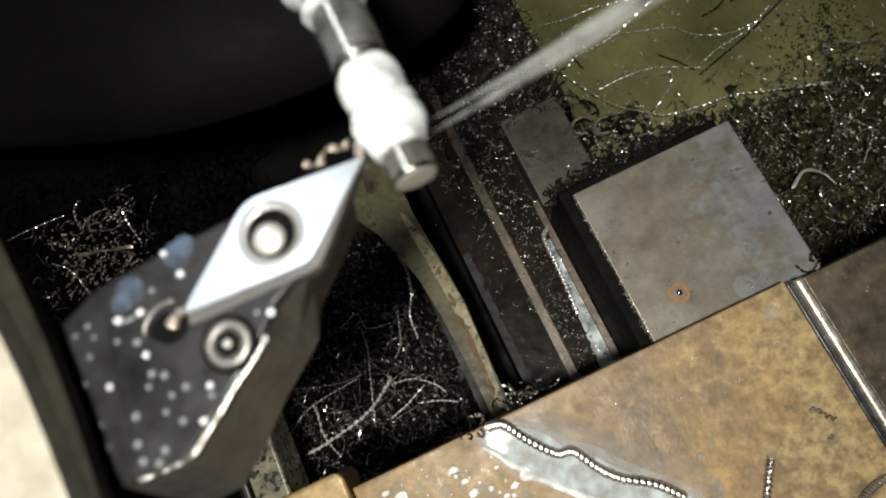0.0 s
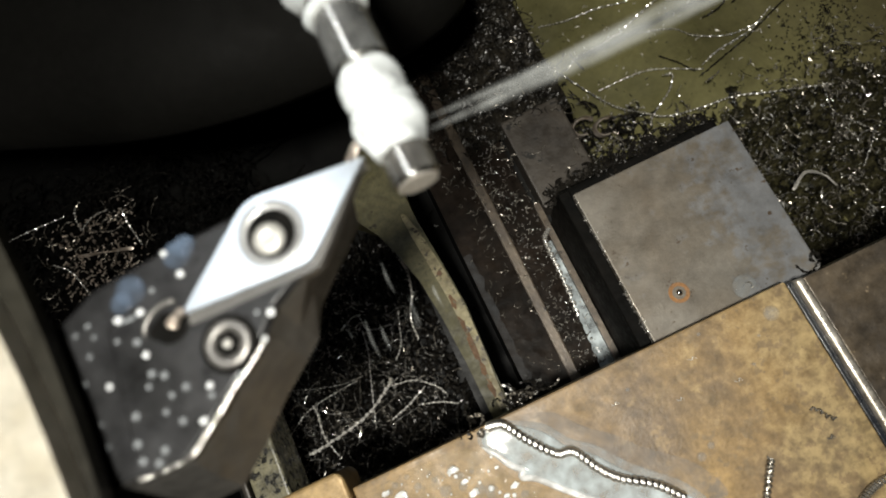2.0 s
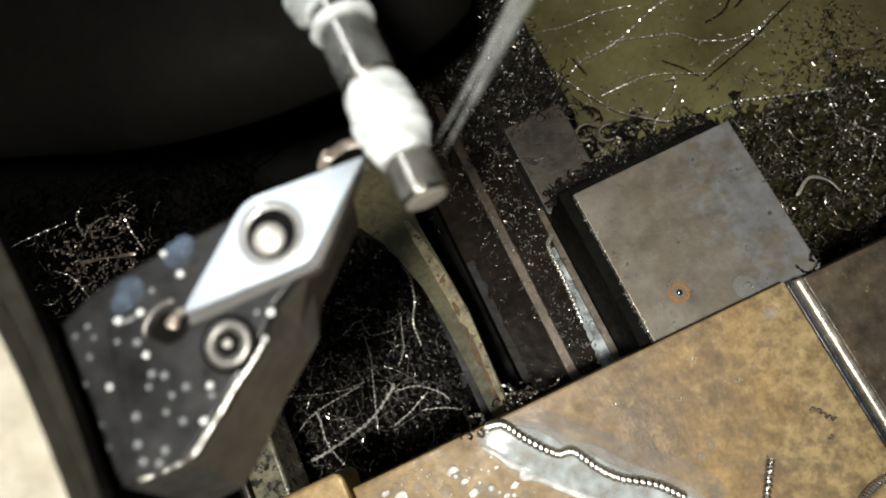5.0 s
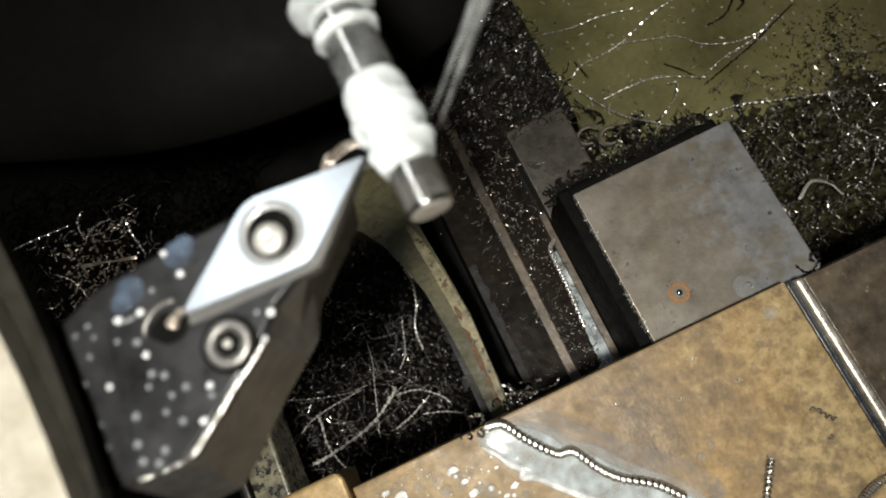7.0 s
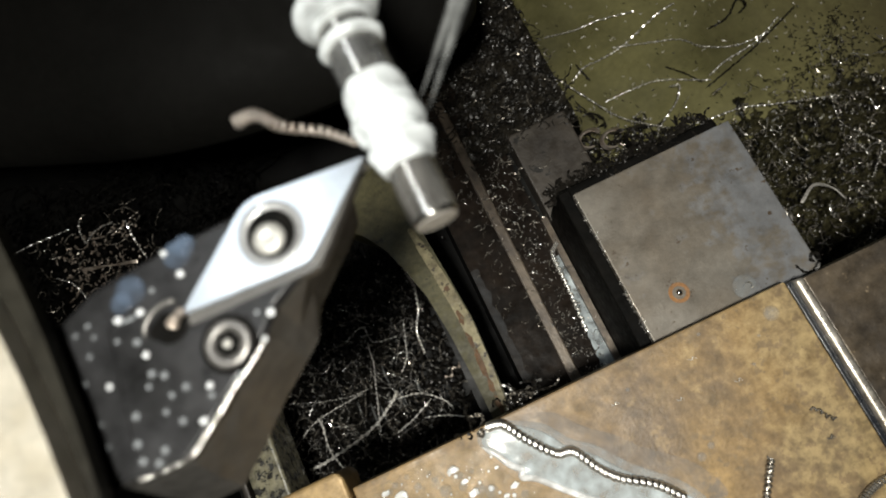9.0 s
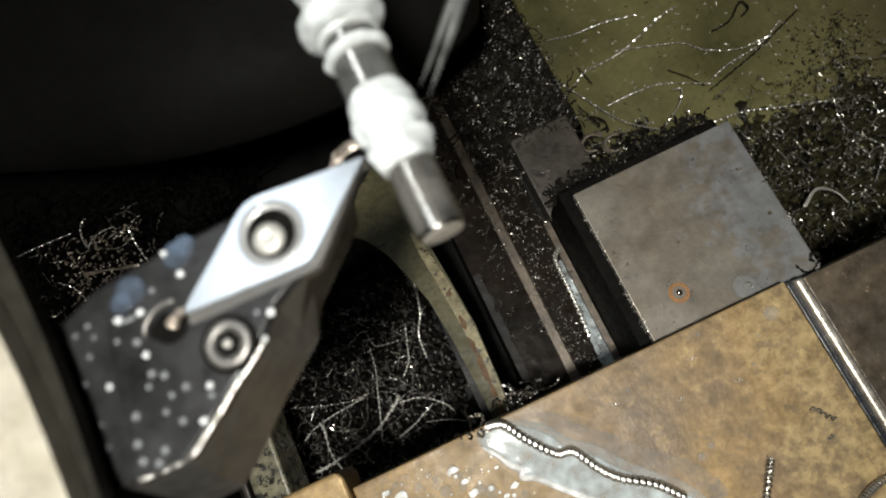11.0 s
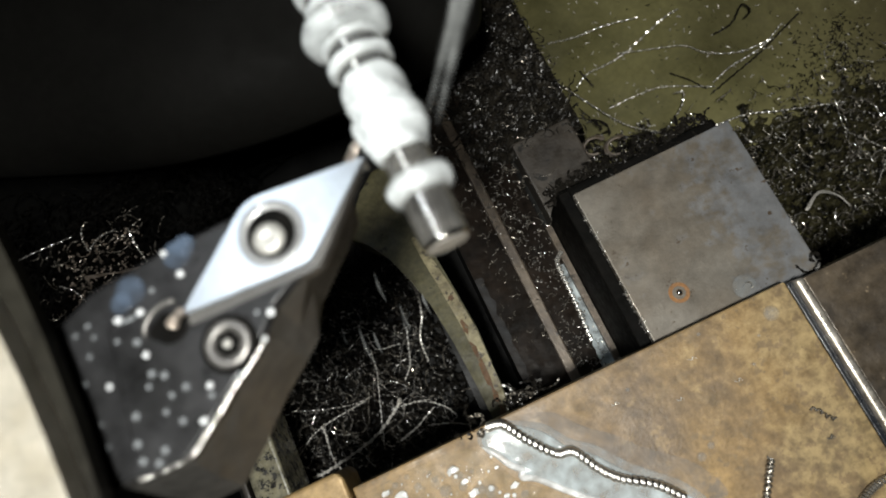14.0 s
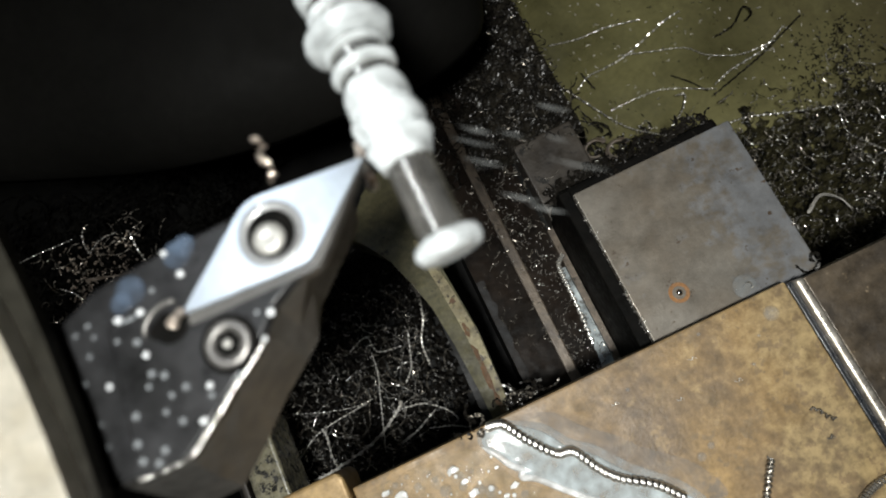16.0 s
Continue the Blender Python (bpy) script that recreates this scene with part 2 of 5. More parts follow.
def lathe(profile, centre, axis="y", sides=48, wobble=0.0, freq=0.5):
    """A turned form: (along, radius) pairs round an axis through the centre; wobble makes it lumpy."""
    bm = bmesh.new()
    rings = []
    for a, r in profile:
        ring = []
        for k in range(sides):
            w = 2 * math.pi * k / sides
            c, s = math.cos(w), math.sin(w)
            rr = r + (wobble * noise.noise((c * r * freq, s * r * freq, a * freq)) if r > 0.01 else 0)
            p = (c * rr, a, s * rr) if axis == "y" else (c * rr, s * rr, a)
            ring.append(bm.verts.new(Vector(p) + Vector(centre)))
        rings.append(ring)
    for p, q in zip(rings, rings[1:]):
        for k in range(sides):
            bm.faces.new((p[k], p[(k + 1) % sides], q[(k + 1) % sides], q[k]))
    bm.faces.new(rings[0])
    bm.faces.new(rings[-1])
    return bm


def sweep(paths, twist=2.2, sides=3, flat=0.28, taper=0):
    """Twisted swarf strands or rods: each path is (points, radius). Returns one bmesh."""
    verts, faces = [], []
    for points, radius in paths:
        n = len(points)
        base = len(verts)
        for i, p in enumerate(points):
            p = Vector(p)
            d = Vector(points[min(i + 1, n - 1)]) - Vector(points[max(i - 1, 0)])
            d = d.normalized() if d.length > 1e-9 else Vector((1, 0, 0))
            u = d.cross(Vector((0.13, 0.21, 1))).normalized()
            v = d.cross(u)
            r = radius * (min(1, (i + 0.3) / taper, (n - 0.7 - i) / taper) if taper else 0.35 if i in (0, n - 1) else 1)
            for k in range(sides):
                w = 2 * math.pi * k / sides
                x, y = math.cos(w) * r, math.sin(w) * r * flat
                c, s = math.cos(twist * i), math.sin(twist * i)
                verts.append(p + u * (x * c - y * s) + v * (x * s + y * c))
        for i in range(n - 1):
            for k in range(sides):
                a, b = base + i * sides + k, base + i * sides + (k + 1) % sides
                faces.append((a, b, b + sides, a + sides))
        faces.append(tuple(range(base + sides - 1, base - 1, -1)))
        faces.append(tuple(range(base + (n - 1) * sides, base + n * sides)))
    me = bpy.data.meshes.new("work")
    me.from_pydata(verts, [], faces)
    bm = bmesh.new()
    bm.from_mesh(me)
    bpy.data.meshes.remove(me)
    return bm


def curve(points, n):
    """A smooth line of n points through the given ones."""
    pts = [Vector(p) for p in points]
    pts = [pts[0] * 2 - pts[1]] + pts + [pts[-1] * 2 - pts[-2]]
    out = []
    spans = len(pts) - 3
    for j in range(n):
        s = j / (n - 1) * spans
        i = min(int(s), spans - 1)
        t = s - i
        p0, p1, p2, p3 = pts[i:i + 4]
        out.append(0.5 * (2 * p1 + (p2 - p0) * t + (2 * p0 - 5 * p1 + 4 * p2 - p3) * t * t + (3 * p1 - p0 - 3 * p2 + p3) * t ** 3))
    return out


def coil(points, n, turns, radius, wire, taper=0.0):
    """A helical chip round a smooth line."""
    line = curve(points, n)
    out = []
    for i, p in enumerate(line):
        d = (line[min(i + 1, n - 1)] - line[max(i - 1, 0)]).normalized()
        u = d.cross(Vector((0.1, 0.2, 1))).normalized()
        v = d.cross(u)
        w = 2 * math.pi * turns * i / (n - 1)
        r = radius * (1 - taper * i / (n - 1))
        out.append(p + u * (math.cos(w) * r) + v * (math.sin(w) * r))
    return (out, wire)


def ribbon_coil(points, n, turns, radius, width, thick=0.12, flare=0.0, arch=0.0):
    """A helical chip of flat or arched ribbon round a smooth line."""
    line = curve(points, n)
    bm, rings = bmesh.new(), []
    for i, p in enumerate(line):
        d = (line[min(i + 1, n - 1)] - line[max(i - 1, 0)]).normalized()
        u = d.cross(Vector((0.1, 0.2, 1))).normalized()
        v = d.cross(u)
        w = 2 * math.pi * turns * i / (n - 1)
        r = (radius + flare * i / (n - 1)) * (1 + 0.12 * noise.noise((i * 0.05, radius, 1)))
        e = u * math.cos(w) + v * math.sin(w)
        h = d * width * 0.5
        ring = [p + e * r - h, p + e * (r + arch) - h * 0.45, p + e * (r + arch) + h * 0.45, p + e * r + h, p + e * (r - thick) + h, p + e * (r - thick) - h]
        rings.append([bm.verts.new(q) for q in ring])
    for s, t in zip(rings, rings[1:]):
        for k in range(6):
            bm.faces.new((s[k], s[(k + 1) % 6], t[(k + 1) % 6], t[k]))
    bm.faces.new(rings[0])
    bm.faces.new(rings[-1])
    return bm


def dome(x, y, z, r, h, sides=12):
    """A drop resting on a surface."""
    bm = bmesh.new()
    bmesh.ops.create_uvsphere(bm, u_segments=sides, v_segments=8, radius=1)
    for v in bm.verts:
        v.co = Vector((x + v.co.x * r, y + v.co.y * r, z + max(v.co.z, -0.15) * h))
    return bm


def joined(parts):
    me = bpy.data.meshes.new("work")
    out = bmesh.new()
    for b in parts:
        b.to_mesh(me)
        out.from_mesh(me)
        b.free()
    bpy.data.meshes.remove(me)
    return out


def inset(outline, d):
    """The outline drawn in by d; it runs counter-clockwise."""
    n, out = len(outline), []
    for i in range(n):
        a, b, c = (Vector(outline[(i + k) % n]) for k in (-1, 0, 1))
        e, f = (b - a).normalized(), (c - b).normalized()
        m = Vector((-e.y - f.y, e.x + f.x))
        m = m.normalized() * min(d / max(0.3, m.length / 2), 2 * d)
        out.append((b.x + m.x, b.y + m.y))
    return out


def loft(rings):
    """A body through closed rings of equal length, capped at both ends."""
    bm = bmesh.new()
    vs = [[bm.verts.new(p) for p in r] for r in rings]
    n = len(rings[0])
    for a, b in zip(vs, vs[1:]):
        for k in range(n):
            bm.faces.new((a[k], a[(k + 1) % n], b[(k + 1) % n], b[k]))
    bm.faces.new(vs[0][::-1])
    bm.faces.new(vs[-1])
    return bm


def sheet(x0, x1, y0, y1, step, height):
    """An open height field with a thickness of its own below it."""
    bm = bmesh.new()
    nx, ny = int((x1 - x0) / step), int((y1 - y0) / step)
    g = [[bm.verts.new((x0 + (x1 - x0) * i / nx, y0 + (y1 - y0) * j / ny, height(x0 + (x1 - x0) * i / nx, y0 + (y1 - y0) * j / ny)))
          for j in range(ny + 1)] for i in range(nx + 1)]
    for i in range(nx):
        for j in range(ny):
            bm.faces.new((g[i][j], g[i + 1][j], g[i + 1][j + 1], g[i][j + 1]))
    return bm

# ---- the setting ----


def setting():
    floor = part("floor", sheet(-420, 420, -420, 420, 20, lambda x, y: -208), BLACK_IRON)
    tagged(floor, "black oily steel bottom of the lathe's chip tray", "tray floor", kind="structure")
    for name, b in (("wall_north", box(-430, 430, 420, 430, -208, 500, 0)), ("wall_south", box(-430, 430, -430, -420, -208, 500, 0)),
                    ("wall_west", box(-430, -420, -420, 420, -208, 500, 0)), ("wall_east", box(420, 430, -420, 420, -208, 500, 0))):
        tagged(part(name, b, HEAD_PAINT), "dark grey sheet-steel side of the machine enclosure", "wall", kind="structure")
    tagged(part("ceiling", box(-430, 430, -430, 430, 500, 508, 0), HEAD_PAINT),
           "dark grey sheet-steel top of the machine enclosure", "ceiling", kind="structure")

    def apron_height(x, y):
        return -184 + 1.2 * noise.noise((x * 0.02, y * 0.02, 3)) + 0.25 * noise.noise((x * 0.2, y * 0.2, 1))
    apron = sheet(80, 419, -250, 419, 4, apron_height)
    tagged(part("tray_apron", apron, OLIVE, smooth=True), "olive-green painted tray sheet, oily and speckled with swarf", "tray", kind="structure")
    tagged(part("tray_step", box(74, 80, -250, 419, -208, -185, 0.8), BLACK_IRON), "black oily edge under the olive tray sheet", "tray edge", kind="structure")


def bed():
    ob = thing("lathe_bed", (20, 0, -208), "oily cast-iron lathe bed with worn olive rib and steel ways", "lathe bed")
    part("bed_casting", box(9.6, 66, -200, 150, -208, -149, 1), BLACK_IRON, ob)
    # olive rib with its flared foot
    rib = [(2.4, -180), (2.4, -30), (3.4, -4), (2.2, 11), (0.6, 30), (0.8, 64), (-7, 64), (-14, 58), (-21, 51), (-25, 45), (-18.5, 38.6), (-12.2, 32),
           (-8.8, 22), (-7.6, 10), (-5.9, -5), (-4.9, -22), (-4.6, -37), (-4.6, -180)]
    part("rib", prism(rib, -150, -134.5, 2.0, 4), OLIVE_RIB, ob, "worn olive painted rib with a flared foot")
    ridge = [(1.7, -180), (1.7, -32), (2.5, -22), (3.1, -4), (1.7, 11), (-0.6, 27), (-2.4, 34), (-4.0, 34.5), (-3.6, 25), (-2.6, 16), (-1.1, -2), (-0.8, -22), (-1.2, -36), (-1.2, -180)]
    part("rib_ridge", prism(ridge, -135, -133, 0.8, 3), CREAM, ob, "chipped cream paint on the rib's ridge")
    part("rib_web", box(-8, -2.5, -180, 70, -208, -150.02, 0), BLACK_IRON, ob)
    rr = random.Random(3)
    for k, (y, long) in enumerate(((-33, 3.5), (-27.5, 3.6), (-20, 5.5), (-11, 4.5), (-2, 3.2), (-15.5, 3.0), (9, 1.4))):
        x = -0.7 + (y + 37) * 0.012
        edge = [(x + rr.uniform(0.4, 1.3) * math.cos(w), y + long * rr.uniform(0.6, 1.1) * math.sin(w)) for w in [i * math.pi / 6 for i in range(12)]]
        part("rust_patch", prism(edge, -133.2, -132.9 + 0.01 * k, 0), RUST, ob, "orange rust worn through the paint")

    def grainy(x, y):
        return 0.08 * noise.noise((x * 0.35, y * 0.2, 7)) + 0.10 * noise.noise((x * 1.3, y * 1.3, 2))
    w = sheet(9.6, 24.2, -130, 140, 1.2, lambda x, y: -140 + grainy(x, y))
    part("front_way", w, WAY, ob, "dark brown oily flat way", smooth=True)
    part("way_ledge", box(24.2, 27.8, -130, 140, -149, -139.4, 0.5), WAY_EDGE, ob, "bare brownish steel ledge")
    w = sheet(27.8, 40.4, -130, 140, 1.2, lambda x, y: -141.6 + grainy(x, y + 50))
    part("coolant_channel", w, WAY, ob, smooth=True)
    part("back_ledge", box(40.4, 42.6, -130, 18, -149, -139.6, 0.5), WAY_EDGE, ob, "bare steel ledge")
    part("slide_plate", prism([(47, -130), (66, -130), (66, 51), (43.2, 51), (43.2, 15), (47, 13.5)], -149, -138, 0.8), PLATE_STEEL, ob, "dull grey flat steel plate")
    pool = sheet(31.5, 40.3, -60, 4, 0.8, lambda x, y: -141.0 + 0.25 * noise.noise((x * 0.6, y * 0.4, 4)) - max(0, (37 + (y + 40) * 0.08 - x)) * 0.35)
    part("coolant_film", pool, MILK, ob, "pale grey-blue coolant lying in the channel", smooth=True)
    smear = sheet(9.7, 15, -60, 12, 0.7, lambda x, y: -139.75 + 0.2 * noise.noise((x * 0.6, y * 0.3, 14)) - max(0, x - 11.9 - 1.6 * noise.noise((0, y * 0.25, 3))) * 0.5)
    part("coolant_smear", smear, WAY_SMEAR, ob, "grey coolant smeared along the way's edge", smooth=True)
    return ob


def low_casting():
    ob = thing("casting_rail", (-88, -30, -208), "mottled olive and grey cast rail among the swarf", "casting")
    part("rail_body", prism([(-94.5, -110), (-82.3, -110), (-81.6, 4), (-94.5, 4)], -174, -152, 1.2, 3), LUG, ob)
    part("rail_edge", prism([(-97.5, -110), (-95.2, -110), (-95.2, 4), (-97.5, 4)], -176, -150.5, 0.8), PLATE_STEEL, ob, "bare grey edge")
    part("rail_foot", box(-95, -84, -110, -60, -207.9, -174.02, 0), BLACK_IRON, ob)
    return ob


def headstock():
    ob = thing("headstock", (-20, 120, -208), "dark grey enamelled headstock housing with a rounded front", "headstock")
    front = [(-300, 165), (-180, 125), (-120, 97), (-84, 80.5), (-55, 69), (-26, 62.5), (0, 60.5), (20, 59.5), (33, 62), (42, 68), (47, 80), (48, 300), (-300, 300)]
    nose = [tuple(p.xy) for p in curve([(x, y, 0) for x, y in front[:11]], 70)] + front[11:]
    swell = [(62 * (1 - math.cos(k * math.pi / 36)), -82 + 27 * math.sin(k * math.pi / 36)) for k in range(19)]
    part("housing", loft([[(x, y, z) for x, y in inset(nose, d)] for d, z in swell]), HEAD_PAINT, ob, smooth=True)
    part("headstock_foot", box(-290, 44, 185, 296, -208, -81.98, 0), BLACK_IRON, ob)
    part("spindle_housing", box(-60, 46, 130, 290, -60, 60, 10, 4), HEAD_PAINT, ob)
    part("collet_nose", lathe([(70, 13), (72, 15), (95, 20), (131, 26)], (5.4, 0, 0)), FLANK, ob, "steel collet nose", smooth=True)
    return ob


setting()
bed()
low_casting()
headstock()

# ---- swarf ----


def strand(x, y, z, length, n, curl, rnd, flatness=0.35):
    """A wandering swarf strand."""
    a, e = rnd.uniform(0, 6.28), rnd.uniform(-flatness, flatness)
    ca = rnd.uniform(-curl, curl)
    step = length / n
    p, out = Vector((x, y, z)), []
    for i in range(n):
        out.append(p.copy())
        a += ca + rnd.uniform(-0.25, 0.25)
        e = e * 0.8 + rnd.uniform(-0.2, 0.2)
        p = p + Vector((math.cos(a) * math.cos(e), math.sin(a) * math.cos(e), math.sin(e))) * step
        p.z = max(p.z, z - 6)
    return out


def nest(name, count, area, heap, mat, label, seed, size=(8, 34), wire=(0.16, 0.42), curl=0.28):
    """A heap of tangled strands: area(rnd) gives x, y; heap(x, y) gives bottom and top."""
    rnd = random.Random(seed)
    paths = []
    for _ in range(count):
        x, y = area(rnd)
        lo, hi = heap(x, y)
        z = lo + (hi - lo) * rnd.random()
        length = rnd.uniform(*size)
        n = int(max(8, length / 1.3))
        paths.append((strand(x, y, z, length, n, curl, rnd), rnd.uniform(*wire)))
    if count < 300:
        for path in paths:
            solo("swarf_strand", sweep([path]), mat, path[0][len(path[0]) // 2], label, "swarf strand", "loose swarf strands")
        return None
    return tagged(part(name, sweep(paths), mat), label, "swarf", kind="stuff")


def in_rect(x0, x1, y0, y1):
    return lambda r: (r.uniform(x0, x1), r.uniform(y0, y1))


def heaps():
    pit = in_rect(-96, -12, -70, 62)
    pit_heap = lambda x, y: (-208, -198 + 4 * noise.noise((x * 0.05, y * 0.05, 0)))
    # the lower layer's black includes the tool's shadow and the gaps between strands
    nest("swarf_heap", 1000, pit, pit_heap, CHIP_BLACK, "steel swarf tangle in the tray, black with oil and painted shade", 1, size=(10, 34), wire=(0.5, 1.1), curl=0.25)
    nest("swarf_heap", 310, in_rect(-96, -14, -60, 44), lambda x, y: (-203, -192), CHIP, "tangled dark steel swarf strands in the tray", 2, size=(5, 18), wire=(0.3, 0.6), curl=0.4)
    nest("swarf_heap", 100, in_rect(-90, -18, -50, 30), lambda x, y: (-197, -190), STRAND, "bright thin swarf strands on the dark heap", 3, size=(5, 20), wire=(0.22, 0.42), curl=0.3)
    left = in_rect(-220, -60, 20, 140)
    left_heap = lambda x, y: (-208, -168 + 14 * noise.noise((x * 0.03, y * 0.03, 5)))
    # these two layers carry the shade beside the headstock in their black
    nest("swarf_heap", 1200, left, left_heap, MATT, "swarf heap beside the headstock with its shade painted black", 4, wire=(0.4, 0.9))
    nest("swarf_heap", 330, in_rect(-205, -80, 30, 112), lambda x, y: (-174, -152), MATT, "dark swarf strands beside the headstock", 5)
    nest("swarf_heap", 70, in_rect(-150, -95, 62, 104), lambda x, y: (-162, -150), CHIP, "dull curled swarf on the heap", 6, size=(4, 12), wire=(0.2, 0.4), curl=0.6)
    # right: behind the grey slide block, on the olive sheet

    def right(r):
        while True:
            x, y = r.uniform(66, 260), r.uniform(-140, 75)
            edge = 46 - (x - 95) * 0.06 + 9 * noise.noise((x * 0.05, 0, 9))
            if y < edge and r.random() < min(1, 0.05 + (edge - y) / 34):
                return x, y
    def mound_height(x, y):
        edge = 42 - (x - 95) * 0.10 + 9 * noise.noise((x * 0.05, 0, 9))
        rise = max(0.0, min(1.0, (edge - y) / 20 + 0.4 * noise.noise((x * 0.12, y * 0.12, 6))))
        return -186.5 + rise * (6 + 5.0 * noise.noise((x * 0.22, y * 0.22, 4)) + 4.4 * noise.noise((x * 0.55, y * 0.55, 1)))
    tagged(part("swarf_mound", sheet(78, 262, -160, 70, 0.9, mound_height), GRIT), "packed oily swarf and sludge on the olive sheet", "swarf", kind="stuff")
    nest("swarf_heap", 2600, right, lambda x, y: (-186, -174 + 5 * noise.noise((x * 0.06, y * 0.06, 2))), CHIP_BLACK,
         "oil-blackened fine swarf heaped on the olive sheet", 7, size=(2, 8), wire=(0.2, 0.5), curl=0.5)
    nest("swarf_heap", 1700, right, lambda x, y: (-180, -169), CHIP, "fine curled steel swarf glinting behind the slide block", 8, size=(2.5, 11), wire=(0.2, 0.5), curl=0.9)
    nest("swarf_heap", 1500, right, lambda x, y: (-179, -169), STRAND, "tiny bright flakes of swarf glinting on the heap", 18, size=(0.5, 2.2), wire=(0.2, 0.55), curl=0.7)
    nest("swarf_heap", 420, right, lambda x, y: (-176, -168), STRAND, "thin beaded bright chips over the heap", 19, size=(4, 12), wire=(0.16, 0.34), curl=0.45)
    nest("swarf_heap", 480, in_rect(-92, -14, -50, 44), lambda x, y: (-197, -189), STRAND, "tiny bright glints of swarf on the dark heap", 20, size=(0.6, 3.5), wire=(0.22, 0.6), curl=0.5)
    nest("swarf_heap", 310, in_rect(-137, -104, 66, 99), lambda x, y: (-160, -149), CHIP_TAN, "small straw-coloured flakes beside the headstock", 21, size=(0.5, 3), wire=(0.2, 0.6), curl=0.5)
    gap = in_rect(66, 108, 10, 50)
    nest("swarf_heap", 420, gap, lambda x, y: (-188, -178), CHIP_BLACK, "wet black swarf packed behind the slide block", 23, size=(4, 12), wire=(0.4, 1.1), curl=0.6)
    nest("swarf_heap", 310, gap, lambda x, y: (-181, -176), STRAND, "bright wet flakes behind the slide block", 24, size=(0.5, 2.5), wire=(0.2, 0.6), curl=0.6)
    # dark band between the bed and the sheet, and on the far end of the ways
    far = in_rect(10, 71, 46, 150)
    tagged(part("swarf_mound", sheet(8, 75, 46, 160, 1.0, lambda x, y: -141 + 2.2 * noise.noise((x * 0.2, y * 0.2, 8)) + 1.2 * noise.noise((x * 0.8, y * 0.8, 3)) - max(0, x - 70) * 6), SLUDGE), "packed wet black swarf over the far end of the bed", "swarf", kind="stuff")
    nest("swarf_heap", 2000, far, lambda x, y: (-143, -136.5), CHIP_BLACK, "wet black swarf piled over the far end of the bed", 9, size=(2.5, 9), wire=(0.18, 0.5), curl=0.5)
    nest("swarf_heap", 110, in_rect(12, 72, 20, 120), lambda x, y: (-142, -135), CHIP, "small steel chips on the far end of the bed", 10, size=(3, 9), wire=(0.2, 0.5), curl=0.7)
    nest("swarf_heap", 320, in_rect(12, 42, -42, 60), lambda x, y: (-140.5, -139.4), CHIP, "small chips stuck to the oily ways", 11, size=(1, 4.5), wire=(0.12, 0.35), curl=0.8)
    nest("swarf_heap", 330, lambda r: (32 + r.gauss(0, 4.5), r.uniform(-40, 46)), lambda x, y: (-141, -139), STRAND, "tiny bright wet chips along the coolant channel", 22, size=(0.4, 1.6), wire=(0.1, 0.34), curl=0.8)
    nest("swarf_heap", 320, in_rect(62, 84, -60, 60), lambda x, y: (-205, -160), CHIP_BLACK, "black swarf in the gap beside the slide plate", 12, size=(6, 18), wire=(0.4, 1.0))
    # specks and streaks on the olive sheet
    nest("swarf_heap", 380, in_rect(90, 260, 10, 140), lambda x, y: (-184, -183.2), CHIP_BLACK, "dark specks of swarf stuck to the olive sheet", 13, size=(0.4, 2.6), wire=(0.1, 0.35), curl=0.5)
    nest("swarf_heap", 330, in_rect(85, 260, 10, 130), lambda x, y: (-183.6, -182.8), CHIP_BRIGHT, "bright specks of swarf on the olive sheet", 14, size=(0.8, 3), wire=(0.15, 0.35), curl=0.5)


heaps()


def long_chip(points, n, wire, mat, label, turns=0, radius=0.0, twist=1.7):
    c = Vector(points[len(points) // 2])
    return solo("swarf_strand", ribbon_coil(points, n, turns, radius, wire) if turns else sweep([(curve(points, n), wire)], twist), mat, c, label, "swarf strand", "swarf strands")


